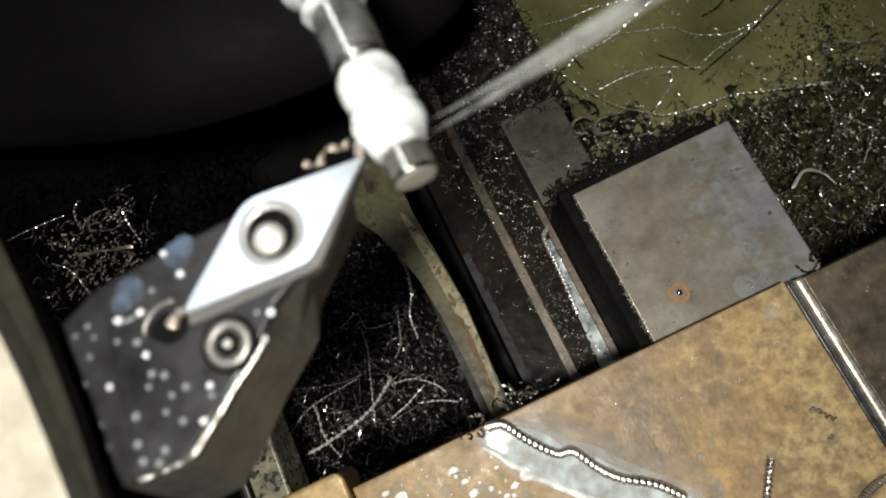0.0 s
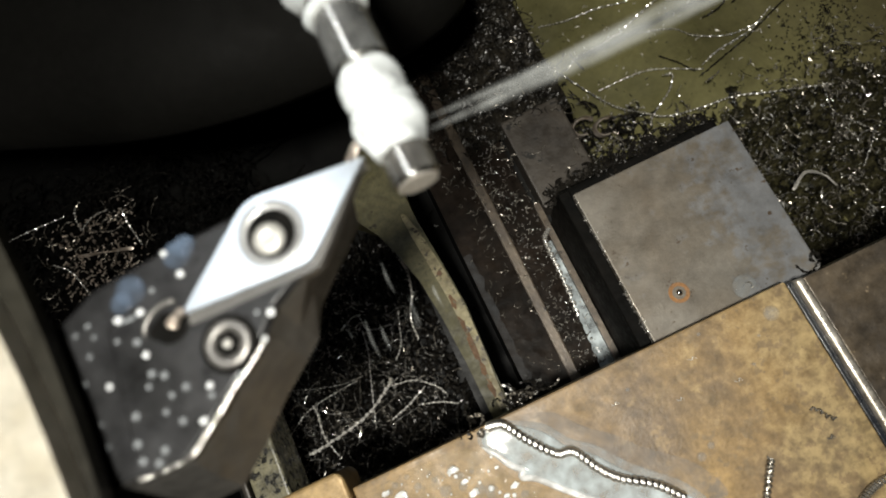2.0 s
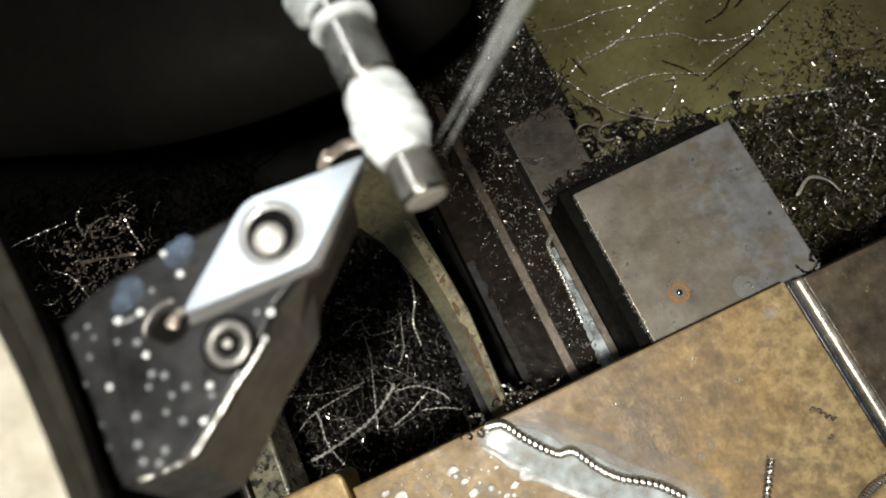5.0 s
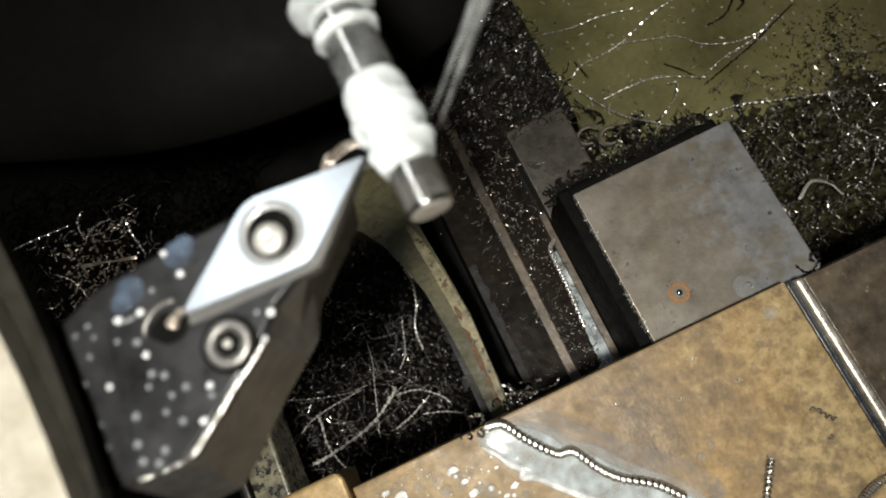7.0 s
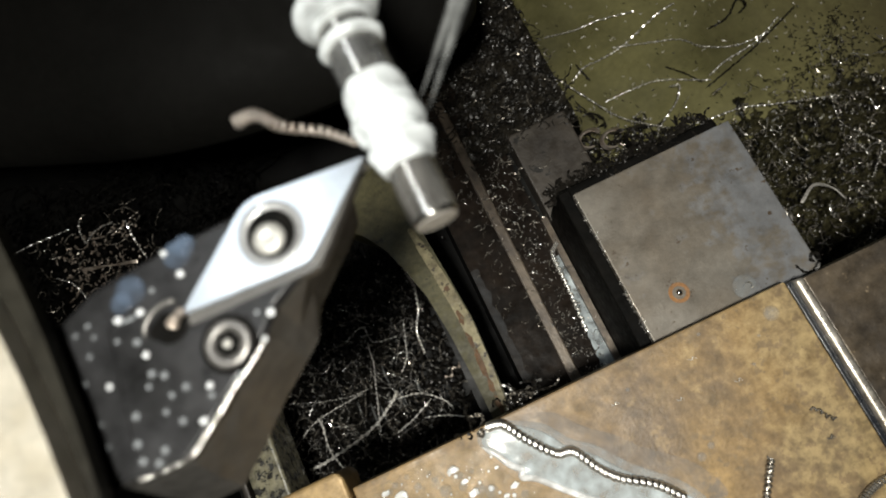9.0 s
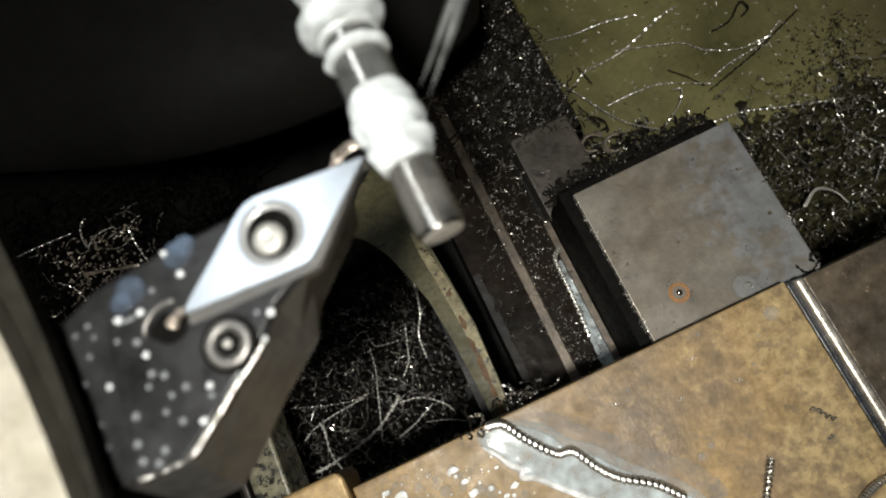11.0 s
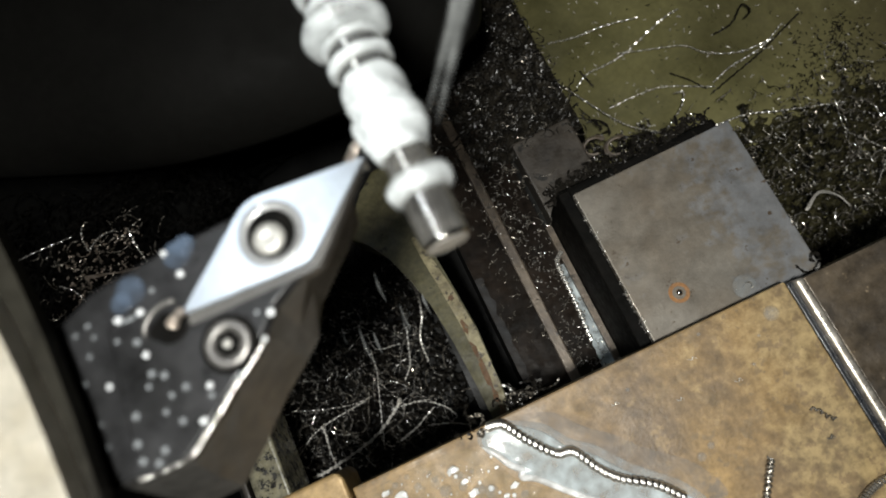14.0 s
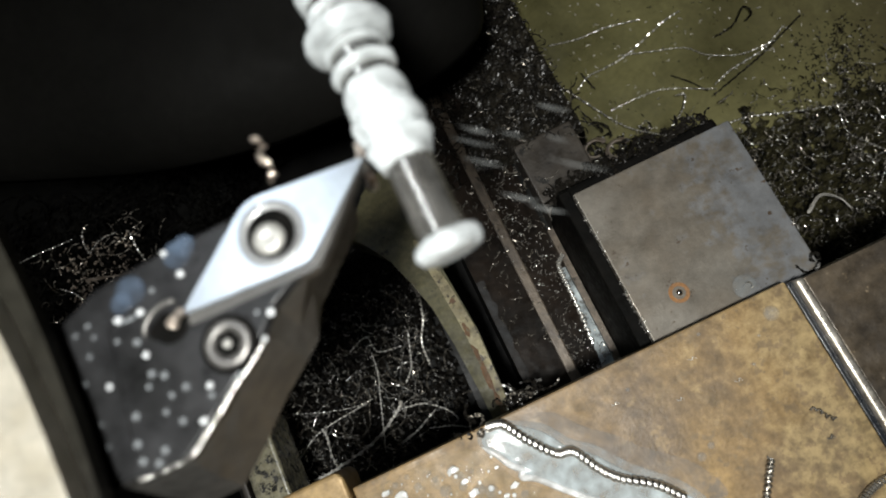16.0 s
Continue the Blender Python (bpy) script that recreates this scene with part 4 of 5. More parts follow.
def tool():
    ob = thing("turning_tool", (-26, -12, -16), "black steel turning tool with a silver diamond insert, wet with coolant", "cutting tool")
    top = [(-2.4, -0.6), (-12.2, 0.0), (-19.4, 0.5), (-29.5, 0.4), (-38.3, -0.2), (-41.4, -0.6), (-48.4, -3.5), (-48.0, -25.8), (-45.1, -26.9), (-42.0, -27.3), (-36.1, -27.3),
           (-32.3, -24.9), (-27.9, -21.7), (-24.1, -19.3), (-21.0, -16.6), (-18.6, -14.0), (-13.0, -11.2), (-6.8, -5.4)]
    low = [(-6.0, -3.0), (-14.1, -1.4), (-21.1, -1.1), (-31, -1.4), (-39.3, -2.0), (-42, -2.6), (-47.4, -6.0), (-47.2, -28.5), (-46, -31.2), (-42.9, -32.6), (-37.7, -32.4),
           (-32.6, -28.4), (-29.2, -25.2), (-26.6, -22.9), (-21.6, -19.2), (-19.0, -17.2), (-16.6, -12.6), (-9.2, -6.0)]
    middle = [((x * 0.45 + a * 0.55), (y * 0.45 + b * 0.55)) for (x, y), (a, b) in zip(top, low)]
    body = loft([[(x, y, -17) for x, y in low], [(x, y, -9) for x, y in middle], [(x, y, -1.31) for x, y in top]])
    part("shank", body, FLANK, ob, "dark machined steel flanks")
    part("shank_top", loft([[(x, y, z) for x, y in inset(top, d)] for d, z in ((0, -1.3), (0.3, -0.8), (0.7, -0.5), (0.9, -0.44))]), HOLDER, ob, "black oxide chamfer")
    face = inset(top, 0.85)
    part("top_face", loft([[(x, y, -0.9) for x, y in face], [(x, y, -0.42) for x, y in face]]), HOLDER, ob, "black oxide top face")
    step = rounded([(-46.6, -5.2), (-46.4, -25.4), (-42.3, -24.4), (-40.3, -5.4)], 0.8)
    part("clamp_flat", loft([[(x, y, -0.6) for x, y in step], [(x, y, -0.28) for x, y in step], [(x, y, -0.2) for x, y in inset(step, 0.12)]]), HOLDER, ob, "flat clamping land of the shank")
    rnd = random.Random(12)
    # bright rim put in only where the worn edge catches the light
    rim = curve([(-45.4, -26.4, -0.75), (-41.6, -26.9, -0.7), (-38.9, -27.0, -0.7), (-35.7, -26.9, -0.7), (-33.1, -25.3, -0.7), (-30.4, -23.5, -0.7), (-27.6, -21.4, -0.7), (-25.0, -19.8, -0.7), (-22.6, -18.1, -0.7), (-21.2, -16.8, -0.75)], 70)
    edge = bmesh.new()
    rings = []
    for i, q in enumerate(rim):
        r = (0.36 + 0.22 * noise.noise((i * 0.27, 4, 1)) + rnd.uniform(-0.05, 0.05)) * min(1, (i + 1) / 4, (70 - i) / 8)
        d = (rim[min(i + 1, 69)] - rim[max(i - 1, 0)]).normalized()
        u = d.cross(Vector((0, 0, 1))).normalized()
        rings.append([edge.verts.new(q + u * math.cos(a) * r + Vector((0, 0, 1)) * math.sin(a) * r * 0.8) for a in [k * math.pi / 4 for k in range(8)]])
    for a, b in zip(rings, rings[1:]):
        for k in range(8):
            edge.faces.new((a[k], a[(k + 1) % 8], b[(k + 1) % 8], b[k]))
    edge.faces.new(rings[0])
    edge.faces.new(rings[-1])
    part("worn_edge", edge, WORN, ob, "worn, coolant-beaded edge whose highlight is an added bright rim", True)
    corners = [(0.5, -0.2), (-17.2, 1.5), (-30.9, -9.6), (-11.9, -10.6)]
    o = rounded(corners, [0.6, 2.2, 0.9, 1.8])
    hole = (-15.4, -4.6)
    shim = rounded([(-1.2, -1.6), (-16.8, 0.4), (-30.6, -10.4), (-29.8, -11.4), (-11.2, -11.8)], [0.5, 1.6, 0.4, 0.6, 1.6])
    part("shim", loft([[(x, y, -3.0) for x, y in shim], [(x, y, -0.5) for x, y in shim], [(x, y, -0.36) for x, y in inset(shim, 0.1)]]), FLANK, ob, "grey steel shim under the insert")
    ins = loft([[(x, y, -4) for x, y in inset(o, 0.5)], [(x, y, -0.25) for x, y in o], [(x, y, 0.0) for x, y in inset(o, 0.12)]])
    insert = part("insert", ins, CARBIDE, ob, "silver diamond-shaped carbide insert")
    ring = [[(hole[0] + r * math.cos(a), hole[1] + r * math.sin(a), z) for a in [i * math.pi / 20 for i in range(40)]]
            for r, z in ((4.7, -0.05), (4.6, 0.07), (4.3, 0.12), (3.3, 0.03), (3.25, -0.05))]
    part("hole_rim", loft(ring), RIM, insert, "grey countersunk rim of the insert hole", True)
    # a flat black disc paints the shade inside the insert hole
    part("hole_wall", lathe([(0.03, 3.35), (0.09, 3.3), (0.09, 3.1)], (*hole, 0), "z", 40), MATT, insert, "black disc painted as the shade in the hole")
    part("insert_screw", lathe([(0.05, 2.3), (0.3, 2.25), (0.6, 1.9), (0.75, 1.4), (0.8, 1.0), (0.72, 0.8), (0.7, 0.05)], (hole[0] - 0.5, hole[1] - 0.6, 0), "z", 32), SCREW_FACE, ob, "domed bright insert screw", True)
    # a white dome paints the bright highlight on the rim
    part("screw_glint", dome(hole[0] + 0.1, hole[1] + 4.0, 0.05, 0.62, 0.5), GLINT_DROP, insert, "white dome painted as the rim's highlight", True)
    # cap screw with a socket
    c = (-26.0, -15.8, 0)
    cap = part("cap_screw", lathe([(-0.5, 3.2), (0.2, 3.2), (0.42, 3.0), (0.42, 1.9), (0.2, 1.8), (0.05, 1.75)], c, "z", 36), SCREW, ob, "dull steel socket cap screw", True)
    # flat black plates paint the shade in the counterbore and hexagon
    part("seat", lathe([(-0.5, 4.0), (-0.36, 3.9), (-0.36, 3.3)], c, "z", 36), MATT, ob, "black ring painted as the shade in the counterbore")
    part("socket", lathe([(0.1, 1.75), (0.23, 1.72), (0.23, 0.1)], c, "z", 6), MATT, cap, "black hexagon painted as the shade in the socket")
    # an added bright dome makes the highlight in the socket
    part("socket_bottom", dome(c[0], c[1], 0.2, 0.7, 0.5), SCREW_FACE, cap, "bright dome put in as the socket's highlight", True)
    # slot behind the insert, its inner shade painted as a flat black patch
    slot = rounded([(-36.0, -10.0), (-33.1, -7.8), (-29.6, -9.8), (-30.8, -12.2), (-33.4, -12.6)], 1.0)
    part("slot", loft([[(x, y, -0.5) for x, y in slot], [(x, y, -0.34) for x, y in inset(slot, 0.05)]]), MATT, ob, "flat black patch painted as the shade in the slot")
    lip = curve([(-36.3, -10.2, -0.3), (-35.6, -8.6, -0.2), (-34.0, -7.4, -0.1), (-31.8, -7.0, 0.0), (-30.6, -7.4, 0.0)], 24)
    part("pocket_lip", sweep([(lip, 0.42)], 0.0, 8, 0.8, 3), SCREW, ob, "worn lip of the insert pocket", True)
    return ob


def chip_in_slot():
    p = [(-30.0, -9.0, 0.1), (-30.7, -9.5, 0.5), (-31.6, -10.0, 0.5), (-32.3, -10.5, 0.1)]
    return solo("metal_chip", sweep([(curve(p, 14), 0.85)], 0.25, 6, 0.7), CHIP_TAN, (-32.4, -10.2, -0.4), "copper-tinted chip caught in the tool's slot", "metal chip", "loose chips")


def tool_post():
    ob = thing("tool_post", (-70, -60, -60), "pale tan tool post with a dark steel clamp bar", "tool post")
    part("post_body", prism([(-150, -34), (-46.0, -34), (-46.3, -26.1), (-46.9, -18.7), (-47.7, -11.4), (-49.4, -1.0), (-52, 9), (-150, 9)], 2.5, 8, 0.9, 3), TAN, ob)
    part("post_core", box(-150, -124, -31, 0, -60, 2.48, 0), BLACK_IRON, ob)
    part("clamp_bar", prism([(-48.2, -36), (-45.0, -36), (-45.0, -26), (-45.2, -17.6), (-46.0, -6), (-47.0, 1.7), (-48.4, 11.4), (-50.5, 24), (-60, 24), (-53, 9.3), (-50.2, -1), (-48.6, -11.4)], 2.2, 4.5, 0.5, 3), CLAMP, ob, "dark oily steel clamp bar")
    part("base", box(-150, -124, -31, 0, -207.9, -60.02, 0), BLACK_IRON, ob)
    return ob


def tool_drops():
    rnd = random.Random(4)
    out = []
    # drops whose highlights are painted as white bodies
    milky = [(-30.1, -0.4, 0.6), (-28.9, -4.1, 0.7), (-35.7, -6.6, 0.7), (-38.9, -6.3, 0.75), (-36.8, -12.3, 0.62), (-42.7, -14.1, 0.6), (-19.4, -14.4, 0.72), (-30.2, -19.7, 0.6), (-32.5, -23.5, 0.62), (-21.4, -17.3, 0.5)]
    clear = [(-33.3, -4.5), (-21.1, -13.6), (-45.0, -5.7), (-42.7, -7.0), (-39.9, -8.9), (-44.0, -9.2), (-45.8, -12.4), (-36.9, -15.0), (-35.4, -15.9), (-37.8, -16.4), (-33.2, -18.5), (-30.4, -21.0), (-36.7, -20.4),
             (-45.3, -18.2), (-45.3, -21.3), (-41.5, -22.6), (-38.4, -24.8), (-41.5, -24.9), (-39.6, -26.0), (-43.1, -5.2), (-35.3, -18.7), (-35.0, -22.4), (-26.2, -20.2), (-37.4, -10.2), (-40.6, -19.2)]
    for x, y, r in milky:
        out.append(solo("coolant_drop", dome(x, y, -0.3, r * 0.8, 0.5 * r), GLINT_DROP, (x, y, -0.42), "milky coolant drop on the black tool, whitened for its highlight", "drop", "drops on the tool", smooth=True))
    for x, y in clear:
        r = rnd.uniform(0.4, 0.62)
        out.append(solo("coolant_drop", dome(x, y, -0.3, r, 0.55 * r), DROP, (x, y, -0.42), "dim clear coolant drop on the black tool", "drop", "drops on the tool", smooth=True))
    out.append(solo("coolant_drop", sweep([(curve([(-39.2, -6.5, -0.2), (-37.6, -6.9, -0.15), (-36.2, -6.8, -0.2)], 12), 0.4)], 0.0, 8, 0.6, 3), DROP, (-37.5, -6.8, -0.42), "elongated coolant streak on the black tool", "drop", "drops on the tool", smooth=True))
    # film patches that carry the wet tool's blue sheen in their colour
    for x, y, rx in ((-28.6, -1.3, 2.0), (-27.2, -0.6, 1.6), (-36.2, -3.2, 2.2), (-37.8, -4.2, 1.6)):
        b = dome(x, y, -0.42, rx, 0.25, 20)
        out.append(solo("coolant_film", b, BLUE_GLOSS, (x, y, -0.42), "thin coolant film on the tool with a painted blue sheen", "coolant film", smooth=True))
    return out


def workpiece():
    ob = thing("workpiece", (5.4, -6.4, 0), "bright turned steel bar with rings of white coolant", "workpiece")
    X = (5.4, 0, 0)
    part("bar", lathe([(-6.5, 0.4), (-6.4, 2.95), (-6.1, 3.15), (-6.0, 3.2), (-5.9, 3.2), (-5.7, 3.2), (12.2, 3.2), (12.4, 3.2), (12.5, 3.25), (12.6, 3.85), (12.7, 3.9), (12.9, 3.9), (60, 3.9), (90, 3.9)], X, "y", 64), BAR_STEEL, ob, "bright steel bar", True)
    part("end_face", lathe([(-6.62, 0.1), (-6.6, 2.85), (-6.45, 2.94)], X, "y", 40), END_STEEL, ob, "faced steel end")
    for y, w, r, a in ((28.2, 1.7, 6.5, 0.4), (25.6, 0.5, 4.7, 0.3), (36, 1.6, 5.0, 0.3), (32.2, 0.8, 4.6, 0.25), (22.4, 0.8, 4.9, 0.35)):
        prof = [(y - w, 3.7), (y - w * 0.8, r * 0.93), (y - w * 0.3, r), (y + w * 0.4, r), (y + w * 0.85, r * 0.92), (y + w, 3.7)]
        part("coolant_ring", lathe(prof, X, "y", 40, a, 0.6), FOAM, ob, "ring of white coolant", True)
    part("coolant_film", lathe(finer([(12.95, 3.95), (13.4, 4.1), (17, 4.15), (21, 4.1), (26, 4.15), (31, 4.1), (34, 4.1), (34.4, 3.95)]), X, "y", 48, 0.22, 0.7), SMEAR, ob, "thin grey coolant film", True)
    part("end_film", lathe(finer([(-5.7, 3.25), (-5.2, 3.36), (-1, 3.36), (4, 3.36), (9, 3.36), (12.0, 3.3)]), X, "y", 48, 0.1, 0.8), END_FILM, ob, "thin grey coolant film", True)
    return ob


def foam():
    ob = thing("coolant_foam", (5.4, 4, 0), "white foaming coolant wrapped round the bar at the tool", "coolant")
    lumps = (("foam_collar", [(0.2, 3.9), (0.6, 4.7), (1.6, 5.0), (2.6, 5.2), (3.4, 5.1), (3.9, 4.6)], 0.4),
             ("foam_shoulder", [(3.6, 4.3), (4.1, 4.6), (4.6, 4.5), (5.0, 3.8)], 0.3))
    for name, prof, lumpy in lumps:
        part(name, lathe(finer(prof), (5.4, 0, 0), "y", 56, lumpy, 0.4), FOAM, ob, smooth=True)
    return ob


def foam_lip():
    prof = [(-2.2, 3.15), (-2.0, 3.7), (-1.2, 4.05), (-0.2, 4.4), (0.8, 4.8), (1.5, 4.7), (2.0, 4.2), (4.2, 4.0), (4.6, 3.3)]
    return solo("foam_lip", lathe(finer(prof), (0, 0, 0), "y", 56, 0.45, 0.45), FOAM, (0, 0, 0), "ragged lip of white coolant sliding on the bar", "coolant", smooth=True)


def finer(prof):
    out = []
    for (a, r), (c, q) in zip(prof, prof[1:]):
        out += [(a + (c - a) * k / 3, r + (q - r) * k / 3) for k in range(3)]
    return out + [prof[-1]]


def foam_lump():
    prof = [(-3.4, 3.7), (-3.0, 4.2), (-2.2, 4.55), (-1.0, 4.7), (0.6, 4.65), (1.8, 4.4), (2.6, 4.1), (2.9, 3.75)]
    return solo("coolant_lump", lathe(finer(prof), (0, 0, 0), "y", 56, 0.35, 0.4), FOAM, (0, 0, 0), "lump of white coolant riding up the bar", "coolant", smooth=True)


def flying_chip():
    pts = [(-3, 0.6, 0), (-1, -0.8, 0.6), (1, 0.9, 0.2), (3, -0.4, 0.8), (4.2, 0.8, 0)]
    return solo("flying_chip", sweep([(curve(pts, 40), 0.55)], 0.3, 4, 0.4), CHIP_TAN, (0, 0, 0), "small straw-coloured chip thrown off the tool", "metal chip")


def end_ring():
    prof = [(-1.5, 2.6), (-1.3, 4.1), (-0.5, 4.75), (0.4, 4.75), (1.1, 4.3), (1.5, 3.5)]
    return solo("coolant_ring", lathe(prof, (0, 0, 0), "y", 40, 0.4, 0.5), FOAM, (0, 0, 0), "thick ring of white coolant sliding along the bar", "coolant", smooth=True)


def jet():
    ob = thing("coolant_jet", (0, 0, 0), "thin pale jet of milky coolant striking the bar", "coolant jet")
    rnd = random.Random(8)
    for k in range(6):
        a, s = rnd.uniform(-0.95, 0.95), rnd.uniform(-0.012, 0.012)
        start, end = rnd.randint(-3, 14), rnd.randint(80, 110)
        pts = [(x, a + math.sin(x * 0.06 + k) * 0.35 + s * x + 0.0009 * x * x, rnd.uniform(-0.2, 0.2) + 0.03 * x) for x in range(start, end, 5)]
        part("stream", sweep([(curve(pts, 60), rnd.uniform(0.55, 1.35))], 0.2, 8, 0.9, 14), SPRAY, ob, smooth=True)
    return ob


def curl_chip():
    pts = [(0, 0, 0), (-5, 0.4, 0.6), (-11, -0.3, 1.2), (-16, 0.6, 1.0), (-19, -0.8, 0.4)]
    return solo("curling_chip", ribbon_coil(pts, 300, 18, 0.5, 0.5, 0.13, 0.55), CURL_CHIP, (0, 0, 0), "straw-coloured coiled chip peeling off at the tool tip", "swarf coil")


def splash():
    """Two small groups of drops flung off the bar."""
    out = []
    for seed, n in ((1, 9), (2, 8)):
        rnd = random.Random(seed)
        ob = thing("coolant_spray", (0, 0, 0), "streaks of coolant flung off the spinning bar", "spray", "spray")
        for _ in range(n):
            x, y, z = rnd.uniform(-7, 7), rnd.uniform(-8, 8), rnd.uniform(-4, 4)
            L = rnd.uniform(2.5, 7)
            path = (curve([(x, y, z), (x + L * 0.5, y - L * 0.45, z), (x + L, y - L * 0.8, z - 0.3)], 8), rnd.uniform(0.2, 0.45))
            part("streak", sweep([path], 0.1, 6, 0.9, 3), SPRAY, ob, smooth=True)
        out.append(ob)
    return out


CARRIED = [slide_block(), *cross_slide(), *caught_swarf(), *wet_plate(), tool(), chip_in_slot(), tool_post(), *tool_drops(), foam()]
BAR = workpiece()
RING, JET, CURL, SPRAYS, LUMP, FLYER, LIP = end_ring(), jet(), curl_chip(), splash(), foam_lump(), flying_chip(), foam_lip()


def feed(t):
    for (a, p), (b, q) in zip(FEED, FEED[1:]):
        if a <= t <= b:
            return p + (q - p) * (t - a) / (b - a)
    return FEED[-1][1]


def motions():
    for ob in CARRIED:
        x, y, z = ob.location
        walk(ob, [(t, pose(x, y + f * MM, z)) for t, f in FEED])
    x, y, z = BAR.location
    walk(BAR, [(i * 0.1, pose(x, y, z, 0, (i * 77) % 360, 0)) for i in range(161)])
    # the ring of coolant rides in the foam, then runs out to the bar's end
    rows = [(t, pose(5.4 * MM, (4.5 + f) * MM, 0)) for t, f in FEED if t < 13.5]
    rows += [(13.75, pose(5.4 * MM, 14.3 * MM, 0)), (14.2, pose(5.4 * MM, -5.4 * MM, 0)), (14.4, pose(5.4 * MM, -5.5 * MM, 0)), (16.0, pose(5.4 * MM, -5.5 * MM, 0))]
    walk(RING, rows)
    # the lump of foam creeps up and down the bar
    lumps = [(0, 3.4), (1.5, 3.4), (2.1, 3.0), (2.8, 1.8), (3.5, 1.0), (4.0, 0.6), (6.3, 0.8), (7.0, 1.2), (7.3, 3.0), (7.5, 4.4), (7.7, 3.6), (8.0, 3.2), (8.5, 2.5), (9.0, 1.2), (11.4, -0.8),
             (13.4, -1.4), (13.9, 2.2), (14.3, 0.8), (15.0, 0.8), (16.0, 1.0)]
    walk(LUMP, [(t, pose(5.4 * MM, (5.3 + k + feed(t)) * MM, 0)) for t, k in lumps])
    # its lip slides to and fro towards the bar's end
    lips = [(0, 0), (2.0, 0), (3.0, -0.8), (3.5, -1.5), (4.0, -1.0), (6.3, -2.0), (6.6, -2.2), (7.0, -2.6), (7.5, -3.0), (8.0, -2.2), (8.5, -2.5), (9.0, -2.6), (11.3, -2.0), (12.0, -1.2), (12.5, 0.0), (13.0, 0.0),
            (13.5, -1.0), (14.0, -0.6), (14.3, -3.0), (15.0, -4.0), (15.5, -2.0), (16.0, -2.0)]
    walk(LIP, [(t, pose(5.4 * MM, (k + feed(t)) * MM, 0)) for t, k in lips])
    # a chip thrown off now and then, falling on to the heap
    flights = [(0, -5, 3, -2, 0), (0.3, -11.3, 6.7, 0, 40), (0.7, -45, 40, -130, 100), (1.15, -6, 4, -30, 60), (1.5, -10, 4.3, 1, 20), (2.0, -55, 45, -146, 60), (8.1, -30, 10, -146, 60), (8.4, 5, -9.5, -12, 60), (8.5, 7.5, -11.5, -7, 80), (8.65, 2, -14, -40, 60), (8.95, -10, -16, -150, 20), (14.5, -55, 45, -146, 60), (14.8, -12, 15, -10, 0),
               (15.0, -19.5, 18.4, 0, -30), (15.4, -60, 50, -140, 20), (15.8, -8, 13, -8, 60), (16.0, -12.7, 16, 0, 90)]
    walk(FLYER, [(t, pose(p * MM, q * MM, s * MM, k, 0, k)) for t, p, q, s, k in flights])
    # the jet: seconds, turn, foot
    jets = [(0, 4, 10.4, -1.5), (0.3, -1, 10.6, -1.5), (0.5, 0, 95, 10), (1.05, -4, 95, 6), (1.2, -8, 7, 6), (1.5, -7, 10, 3), (1.8, -6, 9, -13), (2.0, -3, 10, -1),
            (2.1, -2, 10.5, -3), (2.5, -1, 12, -9), (2.8, 8, 11, -3), (3.2, 14, 10, 0), (3.5, 16, 10, -4), (3.8, 20, 11, -3), (4.2, 26, 10, -7), (6.3, 44, 11, 1), (6.5, 38, 10, -5),
            (7.0, 45, 11, -1), (7.3, 48, 10, -3), (7.7, 45, 12, 4), (8.3, 46, 10, 0), (8.5, 41, 11, -2), (9.0, 48, 11, 2), (9.2, 52, 10, 1), (11.4, 46, 12, 4), (11.7, 52, 11, 0),
            (12.0, 62, 11, 6), (12.5, 68, 12, 9), (12.8, 50, 11, 5), (13.0, 47, 12, -3), (13.2, 50, 12, -2), (13.5, 58, 12, -2), (13.9, 52, 11, 3), (14.05, 52, 11, -6), (14.2, 56, 5.5, -17), (14.35, 54, 9, -9),
            (14.5, 60, 11, 4), (14.8, 58, 12, 8), (15.0, 56, 12, 2), (15.5, 60, 11, 6), (15.8, 60, 12, 8), (16.0, 62, 32, 44)]
    walk(JET, [(t, pose(px * MM, (py + feed(t)) * MM, 1.5 * MM, 0, 0, a)) for t, a, px, py in jets])
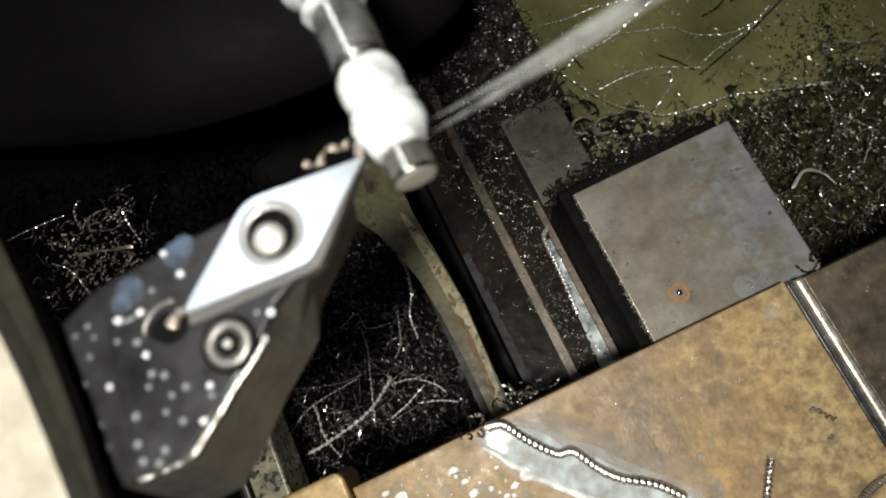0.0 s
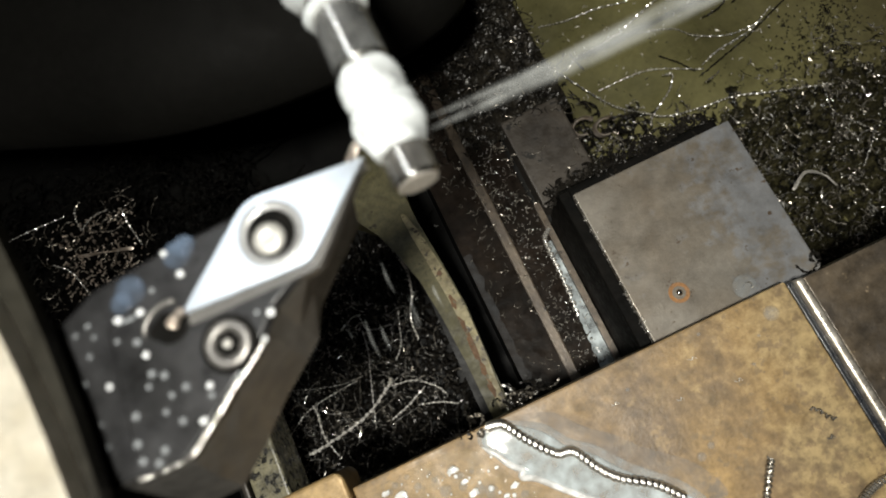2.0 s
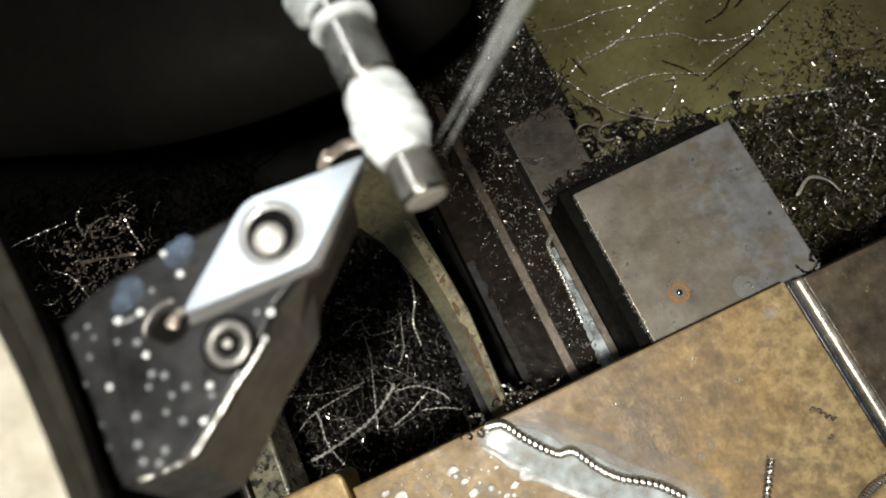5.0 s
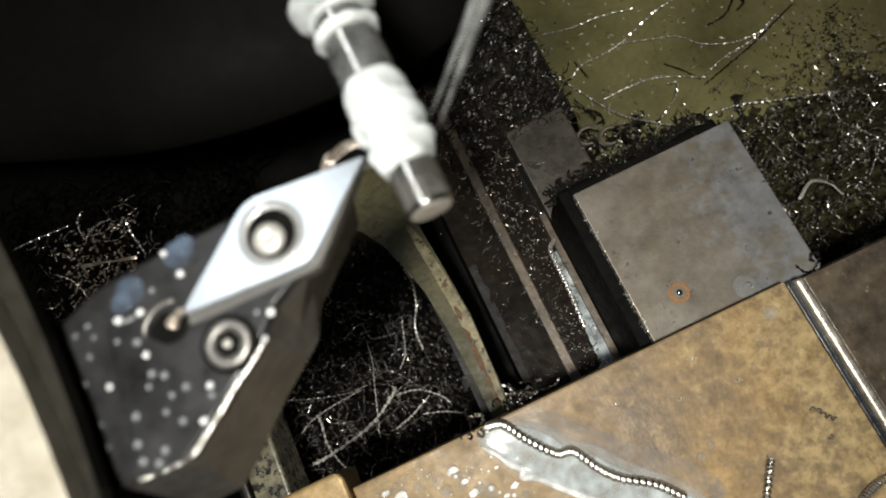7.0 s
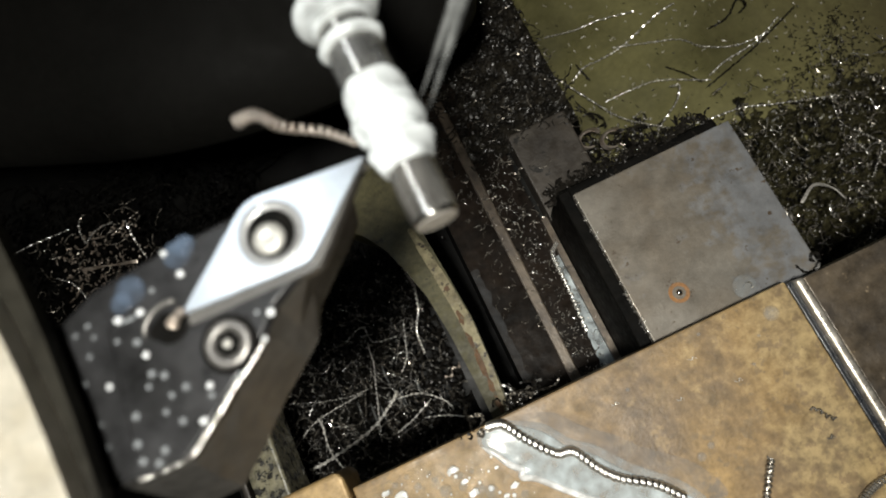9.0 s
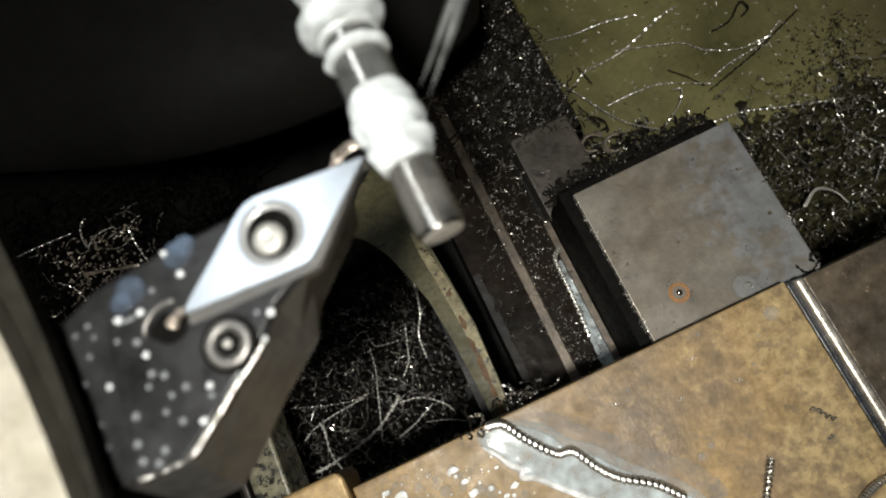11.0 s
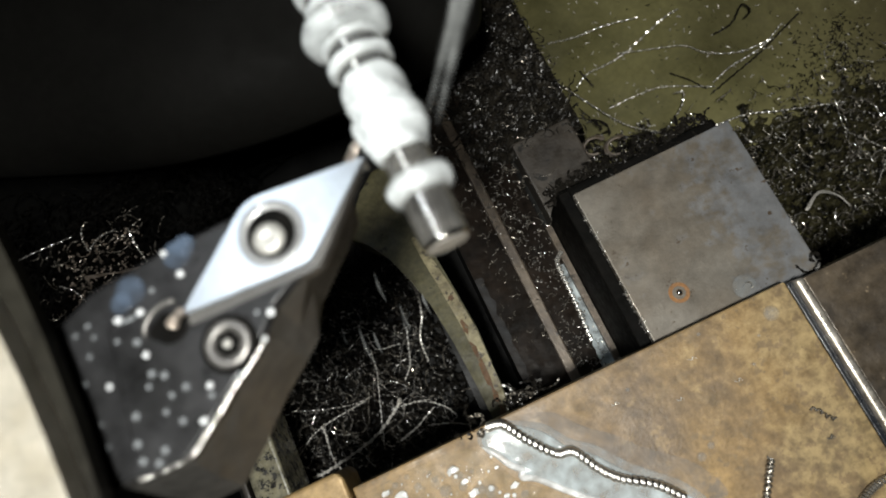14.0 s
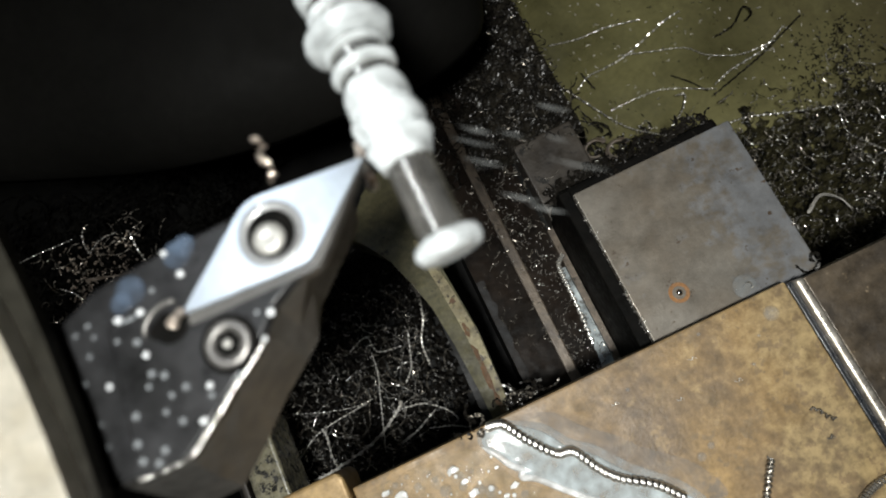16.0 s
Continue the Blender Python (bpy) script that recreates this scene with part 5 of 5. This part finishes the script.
    # the curling chip: seconds, turn, dip
    curls = [(0, -30, -86), (1.2, -30, -86), (1.5, -20, -70), (1.8, -50, -66), (2.1, -40, -80), (2.5, -30, -70), (2.8, -35, -76), (3.2, -38, -55), (3.5, -40, -38), (3.8, -42, -14), (4.0, -42, 0),
             (4.2, -52, 4), (5.0, -45, -60), (6.3, -40, -86), (6.7, -40, -86), (7.0, -42, -62), (7.3, -44, -58), (7.7, -40, -66), (8.0, -72, -34), (8.3, -30, -50), (8.5, -50, -70), (8.8, -36, -45), (9.0, -42, -8),
             (9.2, -58, -6), (10.2, -50, -70), (11.4, -50, -55), (11.7, -48, -2), (12.0, -30, -62), (12.2, -42, -12), (12.5, -40, -84), (12.8, -56, -62), (13.0, -48, -28), (13.3, -40, -84), (14.0, -40, -76),
             (14.2, -36, -58), (14.5, -40, -84), (14.8, -60, -72), (15.2, -50, -66), (15.7, -50, -68), (16.0, -40, -86)]
    walk(CURL, [(t, pose(0.2 * MM, (1.6 + feed(t)) * MM, 0.6 * MM, 0, 0, a) @ pose(0, 0, 0, 0, d, 0)) for t, a, d in curls])
    # flung drops cross the view and fall to the tray
    hops = [[(0, 34, 66, 30), (0.3, 32, 44, 10), (0.5, 21, -28, -50), (0.7, 40, -30, -40), (1.0, 62, -22, 4), (1.15, 44, 2, -5), (1.3, 26, -2, -20), (1.6, 36, 10, -10), (2.2, 120, -20, -150), (8.0, 110, -30, -160), (8.3, 34, 0, -10), (8.7, 60, -30, -90), (9.2, 110, -30, -160),
             (15.0, 110, -30, -160), (15.75, 14, 8, 0), (16.0, 19, 4, -4)],
            [(0, -40, 40, -190), (0.9, -40, 40, -190), (1.1, -2, 2, 0), (1.2, -7, 10, 4), (1.35, -12, 9, 3), (1.5, -30, 14, -40), (1.8, -10, -6, -60), (2.2, -14, -10, -40), (2.6, -40, -20, -190), (3.0, -20, 0, -110), (3.2, -15, -8, -60),
             (3.6, -40, -20, -190), (6.5, -40, 0, -190), (7.6, -8, -6, -60), (7.9, -16, -12, -100), (8.4, -40, -10, -190), (8.9, -28, -14, -100), (9.2, -40, -10, -190), (11.2, -40, 0, -190), (11.4, -14, 2, -60), (11.7, -16, -2, -80),
             (12.2, -16, 4, -60), (12.5, -30, 0, -140), (12.8, -10, 0, -70), (13.2, -12, 2, -80), (13.5, -40, -10, -190), (14.0, -14, 2, -60), (14.4, -20, -10, -100), (15.0, -40, 0, -190), (16.0, -40, 0, -190)]]
    for ob, rows, turn in zip(SPRAYS, hops, (0, -52)):
        walk(ob, [(t, pose(a * MM, b * MM, c * MM, 0, 0, turn if t > 1.6 else 34 if t > 1 and turn else 0)) for t, a, b, c in rows])


motions()
